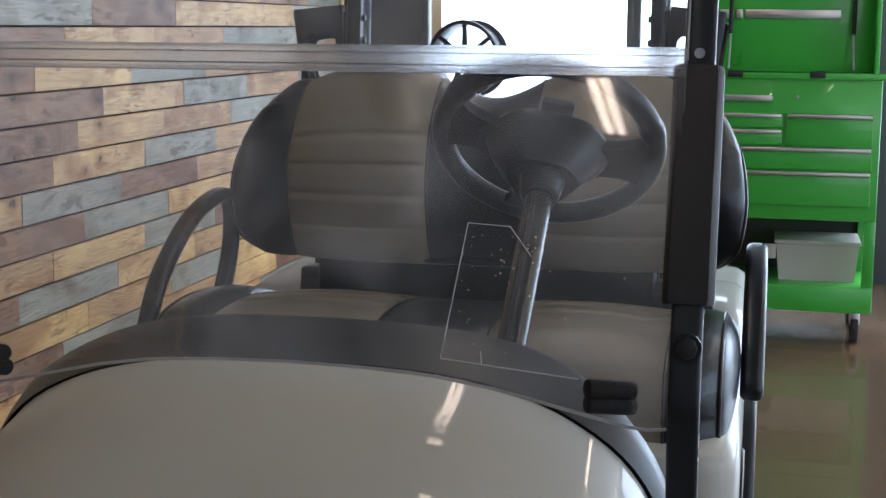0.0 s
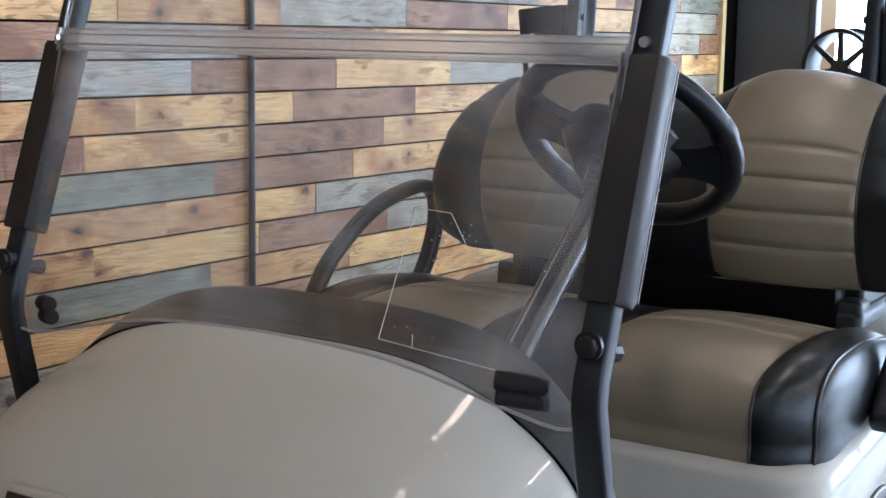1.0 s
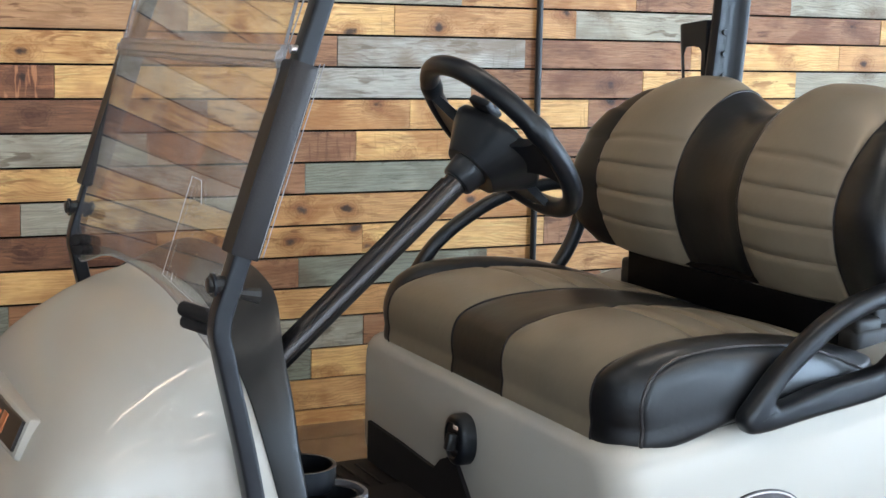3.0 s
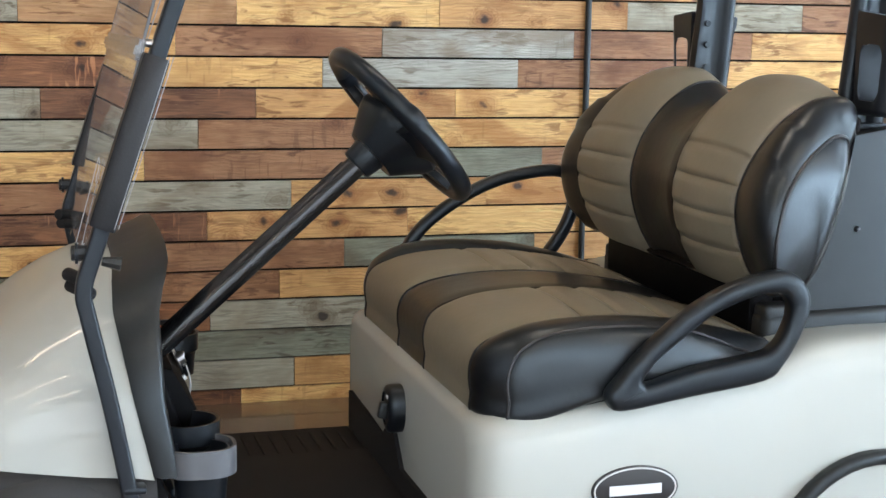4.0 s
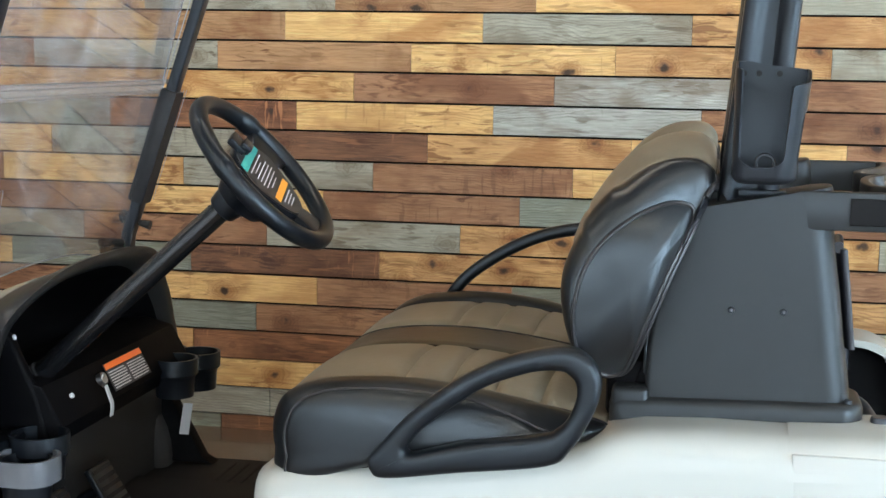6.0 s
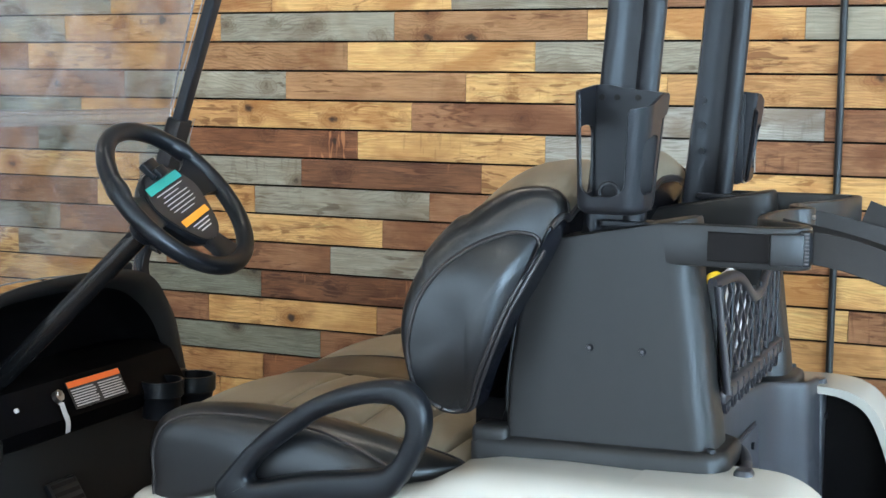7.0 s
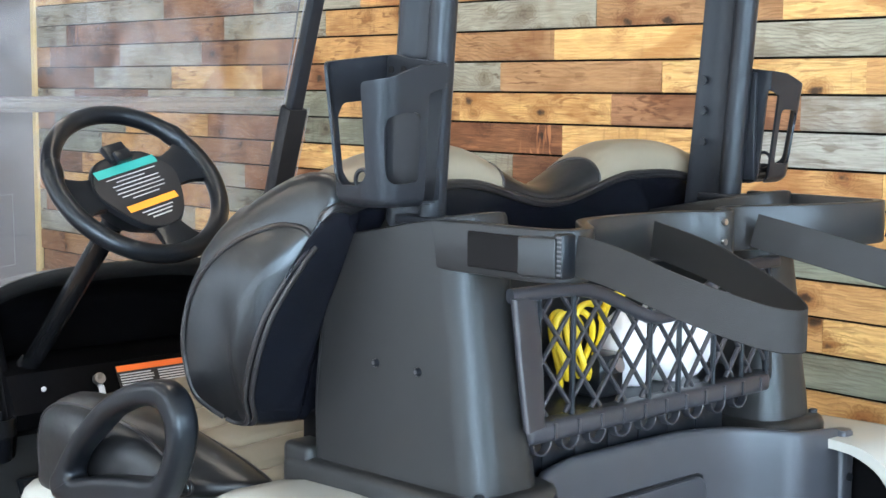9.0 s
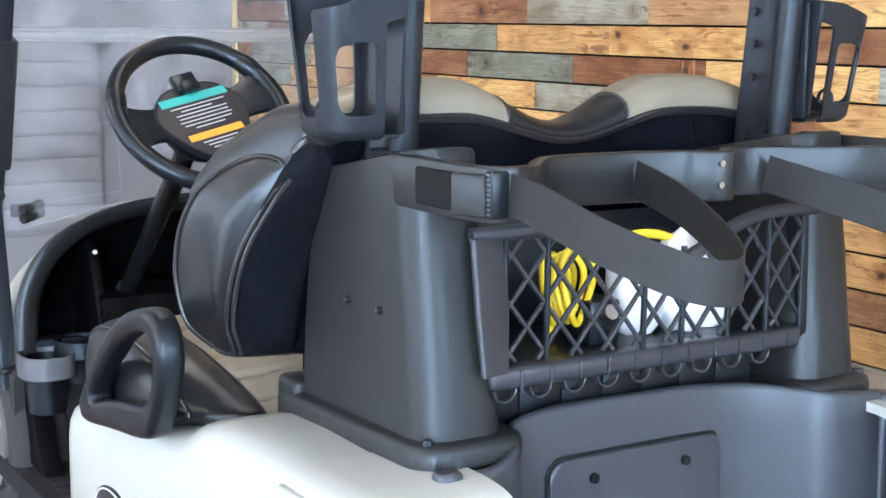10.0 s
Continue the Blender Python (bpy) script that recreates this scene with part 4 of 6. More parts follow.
# ---- seat base body ----
BODY = [(0.186, 0.515, 0.52, 0.23), (0.189, 0.524, 0.545, 0.23), (0.198, 0.532, 0.567, 0.23), (0.212, 0.537, 0.583, 0.23), (0.235, 0.542, 0.595, 0.23), (0.27, 0.546, 0.60, 0.23), (0.43, 0.565, 0.60, 0.23), (0.70, 0.605, 0.60, 0.23), (0.82, 0.625, 0.60, 0.23), (0.87, 0.652, 0.60, 0.23), (0.93, 0.664, 0.60, 0.23), (1.05, 0.669, 0.60, 0.23), (1.20, 0.668, 0.60, 0.25)]


def body_ring(x, zt, w, zb):
    half = [(w - 0.03, zb), (w, zb + 0.04), (w, zt - 0.07), (w - 0.004, zt - 0.04), (w - 0.014, zt - 0.018), (w - 0.032, zt - 0.005), (w - 0.06, zt), (w - 0.10, zt - 0.001)]
    return [(x, -y, z) for y, z in half] + [(x, y, z) for y, z in half[::-1]]


part("body", loft([body_ring(*b) for b in BODY]), WHITE, CART, "glossy off-white moulded rear body", 50)
for s in (-1, 1):
    outer = [(1.19, 0.669), (1.30, 0.673), (1.38, 0.674), (1.44, 0.664), (1.491, 0.626), (1.532, 0.533), (1.549, 0.447), (1.553, 0.33)]
    inner = [(1.19, 0.648), (1.30, 0.656), (1.374, 0.658), (1.428, 0.648), (1.475, 0.614), (1.513, 0.527), (1.529, 0.445), (1.533, 0.33)]
    outer, inner = [[(p.x, p.z) for p in curve_pts([(x, 0, z) for x, z in line], 4)] for line in (outer, inner)]
    rings = []
    for (xo, zo), (xi, zi) in zip(outer, inner):
        rings.append([(xo, s * 0.60, zo - 0.07), (xo, s * 0.596, zo - 0.04), (xo, s * 0.586, zo - 0.018), (xo, s * 0.568, zo - 0.005), (xo, s * 0.54, zo), (xo, s * 0.375, zo), (xi, s * 0.375, zi), (xi, s * 0.575, zi), (xi, s * 0.575, zo - 0.07)])
    part("rear_fender", loft(rings), WHITE, CART, "", 50)
    part("fender_side", prism([(1.195, 0.26), (1.518, 0.30), (1.523, 0.45), (1.504, 0.53), (1.465, 0.608), (1.41, 0.648), (1.195, 0.648)], min(s * 0.585, s * 0.598), max(s * 0.585, s * 0.598), 0.004), WHITE, CART)
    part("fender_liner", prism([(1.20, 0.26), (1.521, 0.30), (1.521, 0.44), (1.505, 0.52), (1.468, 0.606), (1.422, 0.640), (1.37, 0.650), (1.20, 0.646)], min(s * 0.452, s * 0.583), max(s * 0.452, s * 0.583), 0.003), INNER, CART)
    arc = [Vector((1.05 + 0.225 * math.cos(radians(a)), s * 0.612, 0.20 + 0.225 * math.sin(radians(a)))) for a in np.linspace(-8, 188, 26)]
    part("wheel_flare", sweep(arc, rrect(0.03, 0.035, 0.012), (0, 1, 0)), PLASTIC, CART)
# lower front panel of the seat base
part("kick_plate", moved(loft([[(x, -y, z) for y, z in ((0.50, 0.23), (0.50, 0.33), (0.32, 0.325), (0.20, 0.318), (0.13, 0.315), (0.095, 0.345), (0.06, 0.36), (0.02, 0.355), (-0.01, 0.325), (-0.05, 0.285), (-0.42, 0.285), (-0.50, 0.31), (-0.50, 0.23))] for x in (0.176, 0.192)]), Matrix.Scale(-1, 4, (0, 1, 0))), MATT, CART)
def shield(k, x):
    """Outline of the switch housing, broad above and narrow below."""
    pts = []
    for a in np.linspace(0, 2 * math.pi, 36, endpoint=False):
        c, d = math.cos(a), math.sin(a)
        pts.append((x, -0.012 + k * 0.047 * math.copysign(abs(c) ** 0.8, c) * (1.0 if d > 0 else 1.0 - 0.28 * d * d), 0.420 + k * 0.056 * math.copysign(abs(d) ** 0.85, d)))
    return pts


sw = part("direction_switch", loft([shield(1.0, 0.186), shield(1.0, 0.162), shield(0.95, 0.154), shield(0.84, 0.150), shield(0.72, 0.149), shield(0.66, 0.153)]), GLOSSY, CART, "black rounded direction switch housing")
part("lever", moved(box(-0.020, 0.004, -0.010, 0.010, -0.026, 0.012, 0.005), Matrix.Translation((0.152, -0.022, 0.425)) @ pose(0, 0, 0, 0, 12, 0)), PLASTIC, sw)
part("recess_edge", box(0.1500, 0.1535, -0.040, -0.012, 0.398, 0.4015, 0.001), GREYP, sw)
part("arrow_mark", prism([(0.1475, 0.449), (0.1490, 0.449), (0.1490, 0.457), (0.1475, 0.457)], -0.040, -0.022), INKW, sw)
# oval emblem low on the side
for s in (-1, 1):
    oval = [(0.51 + 0.092 * math.cos(a), 0.395 + 0.048 * math.sin(a)) for a in np.linspace(0, 2 * math.pi, 32, endpoint=False)]
    em = part("emblem", prism(oval, min(s * 0.598, s * 0.605), max(s * 0.598, s * 0.605), 0.002), BADGE, CART, "dark oval side emblem with a copper rim")
    part("emblem_rim", sweep([Vector((0.51 + 0.086 * math.cos(a), s * 0.605, 0.395 + 0.043 * math.sin(a))) for a in np.linspace(0, 2 * math.pi, 32, endpoint=False)], disc(0.0018, 6), (0, 1, 0), True), INKW, em)
    part("emblem_mark", prism([(0.455, 0.405), (0.565, 0.405), (0.565, 0.385), (0.455, 0.385)], min(s * 0.605, s * 0.607), max(s * 0.605, s * 0.607)), INKW, em)

# ---- seat ----
def smooth_loop(pts, n):
    return [(p.x, p.z) for p in curve_pts([(x, 0, z) for x, z in pts], n, True)]


def upholstery(name, rings, ys, regions, label):
    """Skin through closed loops of points, cut into parts: regions give a name, a material and a test on y and the loop's share."""
    n = len(rings[0])
    seat = part(name, box(0.50, 0.52, -0.02, 0.02, 0.56, 0.58) if name == "seat_cushion" else box(0.90, 0.92, -0.02, 0.02, 0.95, 0.97), VINYL, CART, label)
    for rname, material, test, rlabel in regions:
        bm = bmesh.new()
        cache = {}

        def vert(r, i):
            if (r, i) not in cache:
                cache[r, i] = bm.verts.new(rings[r][i])
            return cache[r, i]

        for r in range(len(ys) - 1):
            for i in range(n):
                if test((ys[r] + ys[r + 1]) / 2, (i + 0.5) / n):
                    j = (i + 1) % n
                    bm.faces.new((vert(r, i), vert(r, j), vert(r + 1, j), vert(r + 1, i)))
        for r in (0, len(ys) - 1):
            if test(ys[r] * 1.01, 0.5):
                f = [vert(r, i) for i in range(n)]
                bm.faces.new(f if r else f[::-1])
        part(rname, bm, material, seat, rlabel, 50)
    return seat


def yy(*spans):
    out = []
    for a, b, n in spans:
        out += [a + (b - a) * k / n for k in range(n)]
    return out + [spans[-1][1]]


PUFF = yy((-0.5915, -0.588, 4), (-0.588, -0.575, 4), (-0.575, -0.558, 4), (-0.558, -0.46, 9), (-0.46, -0.115, 16), (-0.115, 0.115, 10), (0.115, 0.46, 16), (0.46, 0.558, 9), (0.558, 0.575, 4), (0.575, 0.588, 4), (0.588, 0.5915, 4))
CUSHION = smooth_loop([(0.236, 0.522), (0.213, 0.575), (0.212, 0.632), (0.240, 0.674), (0.32, 0.701), (0.45, 0.711), (0.58, 0.705), (0.72, 0.684), (0.83, 0.658), (0.860, 0.642), (0.835, 0.622), (0.70, 0.595), (0.45, 0.565)], 14)


def groove(d, w=0.012):
    return math.exp(-(d / w) ** 2)


def cushion_ring(y):
    a = min(abs(y), 0.558)
    edge = max(0.0, (a - 0.42) / 0.17)
    k = 1 - 0.14 * edge ** 3
    crown = 0.012 * math.cos(min(1, abs(a - 0.27) / 0.17) * math.pi / 2) if a < 0.46 else 0.0
    crown += 0.016 * max(0.0, min(1.0, (a - 0.46) / 0.04)) * max(0.0, min(1.0, (0.59 - a) / 0.05))
    corner = 0.05 * max(0.0, (a - 0.46) / 0.10) ** 2.5
    dome = max(0.004, 1 - (max(0.0, abs(y) - 0.558) / 0.034) ** 2) ** 0.5
    out = []
    for x, z in CUSHION:
        nx, nz = x + corner * (max(0.0, min(1.0, (0.42 - x) / 0.2)) - 1.8 * max(0.0, min(1.0, (x - 0.62) / 0.2))), 0.60 + (z - 0.60) * (k if z > 0.60 else 1 - 0.1 * edge ** 2)
        up = max(0.0, min(1.0, (z - 0.64) / 0.06))
        nz += crown * up - 0.007 * up * (groove(a - 0.115, 0.006) + groove(a - 0.46, 0.006))
        if 0.125 < a < 0.45 and z > 0.66:
            nz -= 0.009 * max(groove(x - c, 0.008) for c in (0.46, 0.55, 0.64, 0.73, 0.82))
        nz -= 0.006 * up * max(0.0, min(1.0, (x - 0.48) / 0.36)) * max(0.0, min(1.0, (a - 0.43) / 0.09))
        out.append((0.53 + (nx - 0.53) * dome, 0.62 + (nz - 0.62) * dome))
    return out


seat = upholstery("seat_cushion", [[(x, y, z) for x, z in cushion_ring(y)] for y in PUFF], PUFF, [
    ("centre_panel", VINYL, lambda y, u: abs(y) < 0.115, ""), ("tan_panel", TAN, lambda y, u: 0.115 < y < 0.46, "ribbed tan vinyl seat panel"), ("tan_panel", TAN, lambda y, u: -0.46 < y < -0.115, "ribbed tan vinyl seat panel"),
    ("bolster", VINYL, lambda y, u: 0.46 < y < 0.558, ""), ("bolster", VINYL, lambda y, u: -0.558 < y < -0.46, ""), ("side_panel", VINYL, lambda y, u: y > 0.558, ""), ("side_panel", VINYL, lambda y, u: y < -0.558, "")], "padded bench cushion in black and tan vinyl")
SHELL = mat("shell_moulding", (0.005, 0.0058, 0.0085), 0.22, vary=0.08, scale=12, spec=0.4, sheen=SKY_TINT)
PIPE = mat("piping_vinyl", (0.012, 0.012, 0.013), 0.3, vary=0.1)
for s in (-1, 1):
    rr = cushion_ring(0.557)
    part("piping", sweep([Vector((x, s * 0.559, z)) for x, z in rr], disc(0.004, 8), (0, 1, 0), True), PIPE, seat)
    for yb in (0.115, 0.46):
        part("piping", sweep([Vector((x, s * yb, z + 0.001)) for x, z in cushion_ring(yb)[: 126]], disc(0.003, 6), (0, 1, 0)), PIPE, seat)

# profile of the back from the lower front edge up over the top and down the rear
BACK = smooth_loop([(0.845, 0.742), (0.808, 0.80), (0.783, 0.87), (0.777, 0.94), (0.795, 1.01), (0.827, 1.072), (0.872, 1.132), (0.925, 1.174), (0.972, 1.190), (1.018, 1.186), (1.043, 1.152), (1.030, 1.09), (0.992, 1.00), (0.952, 0.92), (0.915, 0.83), (0.892, 0.76), (0.872, 0.737)], 11)
# edge of the side panel: x, half width, z, in the same order
RIM_AT = [(0.845, 0.540, 0.764), (0.814, 0.572, 0.800), (0.803, 0.584, 0.858), (0.806, 0.587, 0.905), (0.822, 0.582, 0.962), (0.855, 0.570, 1.012), (0.905, 0.548, 1.052), (0.955, 0.520, 1.074), (0.985, 0.503, 1.075), (1.003, 0.494, 1.068), (1.007, 0.493, 1.050), (0.994, 0.513, 1.015), (0.963, 0.542, 0.945), (0.938, 0.552, 0.880), (0.912, 0.548, 0.812), (0.892, 0.528, 0.768), (0.870, 0.526, 0.756)]
RIM = [tuple(p) for p in curve_pts(RIM_AT, 11, True)]
NB = len(BACK)
SEAM_Y = 0.445


def back_ring(y):
    """Section of the back between the outer seams."""
    a = abs(y)
    t = max(0.0, (a - 0.27) / (SEAM_Y - 0.27))
    dip = 0.070 * (0.5 + 0.5 * math.cos(math.pi * min(1.0, a / 0.22)))
    out = []
    for i, (x, z) in enumerate(BACK):
        u = i / NB
        nz = 0.945 + (z - 0.945) * (1 - (0.165 if z > 0.945 else 0.04) * t ** 2)
        nx = x
        h = max(0.0, (z - 1.0) / 0.184)
        nz -= dip * h ** 1.5
        if u < 8.6 / 17:
            f = min(1.0, (8.6 / 17 - u) * 8)
            nx += f * dip * 0.35
            nx -= f * 0.012 * math.cos(min(1, abs(a - 0.285) / 0.165) * math.pi / 2)
            if 0.125 < a < SEAM_Y - 0.005:
                nx += f * 0.0075 * max(groove(z - c, 0.007) for c in (0.825, 0.90, 0.97, 1.04))
            nx += f * 0.006 * (groove(a - 0.12, 0.006) + groove(a - SEAM_Y, 0.006))
        elif u > 10.4 / 17:
            # the moulded shell is dished inside a raised border
            nx -= 0.016 * min(1.0, max(0.0, (0.425 - a) / 0.014)) * min(1.0, (u - 10.4 / 17) * 12) * min(1.0, (1 - u) * 9)
        out.append((nx, y, nz))
    return out


def side_ring(k, sgn):
    """From the outer seam (k = 0) over the bolster to the edge of the side panel (k = 1)."""
    out = []
    a = k * math.pi / 2
    for (x, _, z), (xr, yr, zr) in zip(back_ring(SEAM_Y), RIM):
        puff = 0.014 * math.sin(math.pi * k)
        e = 1 - math.cos(a)
        out.append((x + (xr - x) * e - (puff if x < 0.87 else 0.0), sgn * (SEAM_Y + (yr - SEAM_Y) * math.sin(a)), z + (zr - z) * e + (puff if z > 1.03 else 0.0)))
    return out


MIDDLE = yy((-SEAM_Y, -0.432, 2), (-0.432, -0.405, 6), (-0.405, -0.12, 14), (-0.12, 0.12, 12), (0.12, 0.405, 14), (0.405, 0.432, 6), (0.432, SEAM_Y, 2))
KS = [k / 10 for k in range(1, 11)]
BY = [-0.56 + 0.01 * k for k in range(10)] + MIDDLE + [0.47 + 0.01 * k for k in range(10)]
BACK_RINGS = [side_ring(k, -1) for k in KS[::-1]] + [back_ring(y) for y in MIDDLE] + [side_ring(k, 1) for k in KS]
wraps = lambda u: u < 10.3 / 17 or u > 0.985
seat_back = upholstery("seat_back", BACK_RINGS, BY, [
    ("back_shell", SHELL, lambda y, u: not wraps(u) and abs(y) < 0.6, "black moulded shell behind the seat back"), ("centre_panel", VINYL, lambda y, u: abs(y) < 0.12 and wraps(u), ""),
    ("tan_panel", TAN, lambda y, u: 0.12 < y < SEAM_Y and wraps(u), "ribbed tan vinyl back panel"), ("tan_panel", TAN, lambda y, u: -SEAM_Y < y < -0.12 and wraps(u), "ribbed tan vinyl back panel"),
    ("bolster", VINYL, lambda y, u: SEAM_Y < y < 0.6 and wraps(u), ""), ("bolster", VINYL, lambda y, u: -0.6 < y < -SEAM_Y and wraps(u), "")], "padded bench back in black and tan vinyl")
MID = Vector((sum(p[0] for p in RIM) / NB, sum(p[1] for p in RIM) / NB, sum(p[2] for p in RIM) / NB))
for sgn in (-1, 1):
    # domed side panel, drawn in tight at the upper rear corner
    rings = []
    for t in (1.0, 0.985, 0.96, 0.92, 0.86, 0.78, 0.68, 0.56, 0.42, 0.28, 0.14, 0.03):
        row = []
        for x, y, z in RIM:
            px, pz = MID.x + (x - MID.x) * t, MID.z + (z - MID.z) * t
            crease = 0.004 * (1 - t) * math.sin(52 * (px - pz) + 3 * math.sin(20 * pz)) * max(0.0, min(1.0, (px + pz - 1.93) / 0.12))
            row.append((px, sgn * (MID.y + (y - MID.y) * t ** 2 + 0.030 * (1 - t ** 3) + crease + 0.0022 * noise.noise(Vector((px * 14, 3 * sgn, pz * 9)))), pz))
        rings.append(row)
    side = part("side_panel", loft(rings), VINYL, seat_back, "", 60)
    rim = [Vector((x, sgn * y, z)) for x, y, z in RIM]
    part("piping", sweep([p + Vector((-0.001, sgn * 0.001, 0)) for p in rim[: 114]], disc(0.0042, 8), (0, 1, 0)), PIPE, seat_back)
    for d, r in ((0.0, 0.0045), (0.010, 0.0045)):
        part("piping", sweep([p + Vector((d * 0.75, -sgn * d * 0.75, 0)) for p in rim[112:]], disc(r, 8), (0, 1, 0)), PIPE, seat_back)
    for yb in (0.12, SEAM_Y):
        part("piping", sweep([Vector((x, sgn * yb, z)) for x, _, z in back_ring(yb)[: 113]], disc(0.003, 6), (0, 1, 0)), PIPE, seat_back)
    part("shell_screw", cyl((0.893, sgn * 0.455, 0.846), (0.909, sgn * 0.457, 0.842), 0.006, 0.0045, seg=10), GREYP, seat_back)
    part("shell_clip", cyl((0.890, sgn * 0.458, 0.826), (0.905, sgn * 0.460, 0.822), 0.009, 0.008, seg=12), SHELL, seat_back)
NW = int(10.3 / 17 * NB) + 1
for d in (0, 1):
    part("piping", sweep([Vector(r[NW + d]) + Vector((0.002, 0, 0)) for r in BACK_RINGS[4:-4]], disc(0.0055, 8), (1, 0, 0)), PIPE, seat_back)
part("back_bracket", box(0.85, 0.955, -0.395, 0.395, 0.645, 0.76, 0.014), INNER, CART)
# hinge plates take the near-black that imitates the shadow before the pillar
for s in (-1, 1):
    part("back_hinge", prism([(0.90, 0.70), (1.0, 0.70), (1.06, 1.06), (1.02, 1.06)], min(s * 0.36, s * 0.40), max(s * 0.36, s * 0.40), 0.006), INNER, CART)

# ---- arm rests ----
def frame_plate(outer, inner, y0, y1, r):
    """A loop cut from plate: outer and inner outlines in x and z, equally many points."""
    n = len(outer)
    bm = bmesh.new()
    v = [[bm.verts.new((x, y, z)) for x, z in line] for y in (y0, y1) for line in (outer, inner)]
    for i in range(n):
        j = (i + 1) % n
        bm.faces.new((v[0][i], v[0][j], v[1][j], v[1][i]))
        bm.faces.new((v[2][j], v[2][i], v[3][i], v[3][j]))
        bm.faces.new((v[0][j], v[0][i], v[2][i], v[2][j]))
        bm.faces.new((v[1][i], v[1][j], v[3][j], v[3][i]))
    bmesh.ops.recalc_face_normals(bm, faces=bm.faces)
    rim = [e for e in bm.edges if abs(e.verts[0].co.y - e.verts[1].co.y) < 1e-6 and (max(abs(e.calc_face_angle(0)), 0) > 1.0)]
    bmesh.ops.bevel(bm, geom=rim, offset=r, segments=3, profile=0.5, affect="EDGES")
    return bm


ARM_OUT = smooth_loop([(0.437, 0.598), (0.440, 0.574), (0.470, 0.561), (0.60, 0.580), (0.765, 0.604), (0.808, 0.637), (0.838, 0.686), (0.857, 0.735), (0.857, 0.775), (0.836, 0.808), (0.80, 0.824), (0.745, 0.817), (0.67, 0.793), (0.59, 0.748), (0.508, 0.680), (0.459, 0.625)], 5)
ARM_IN = smooth_loop([(0.508, 0.622), (0.510, 0.613), (0.526, 0.613), (0.62, 0.638), (0.752, 0.660), (0.782, 0.673), (0.80, 0.692), (0.815, 0.729), (0.815, 0.757), (0.803, 0.773), (0.785, 0.780), (0.735, 0.775), (0.655, 0.745), (0.60, 0.708), (0.54, 0.662), (0.518, 0.637)], 5)
part("arm_rest", frame_plate(ARM_OUT, ARM_IN, -0.638, -0.592, 0.014), GLOSSY, CART, "black moulded looped arm rest")
line = curve_pts([(0.335, 0.60, 0.655), (0.395, 0.60, 0.742), (0.487, 0.60, 0.812), (0.592, 0.60, 0.864), (0.70, 0.60, 0.889), (0.78, 0.60, 0.893), (0.825, 0.60, 0.868), (0.832, 0.60, 0.80), (0.803, 0.60, 0.725), (0.758, 0.60, 0.66)], 6)
far_arm = part("hip_restraint", sweep(line, rrect(0.032, 0.040, 0.012), (0, 1, 0)), GLOSSY, CART, "tall black passenger hip restraint")
part("restraint_base", prism([(0.30, 0.60), (0.31, 0.67), (0.40, 0.66), (0.72, 0.66), (0.78, 0.68), (0.78, 0.615), (0.45, 0.57)], 0.58, 0.62, 0.010), GLOSSY, far_arm)

# ---- rear pillars, struts, rack ----
def soft_box(x0, x1, y0, y1, z, rf, rr):
    """A ring with small corners in front and wide ones behind; z is a number or a function of x."""
    out = []
    for cx, cy, r, a0 in ((x1 - rr, y1 - rr, rr, 0), (x0 + rf, y1 - rf, rf, 90), (x0 + rf, y0 + rf, rf, 180), (x1 - rr, y0 + rr, rr, 270)):
        for k in range(7):
            a = radians(a0 + 15 * k)
            out.append((cx + r * math.cos(a), cy + r * math.sin(a)))
    return [(x, y, z(x) if callable(z) else z) for x, y in out]


def pillar_top(x, d):
    return 1.062 + 0.19 * (x - 1.017) - d


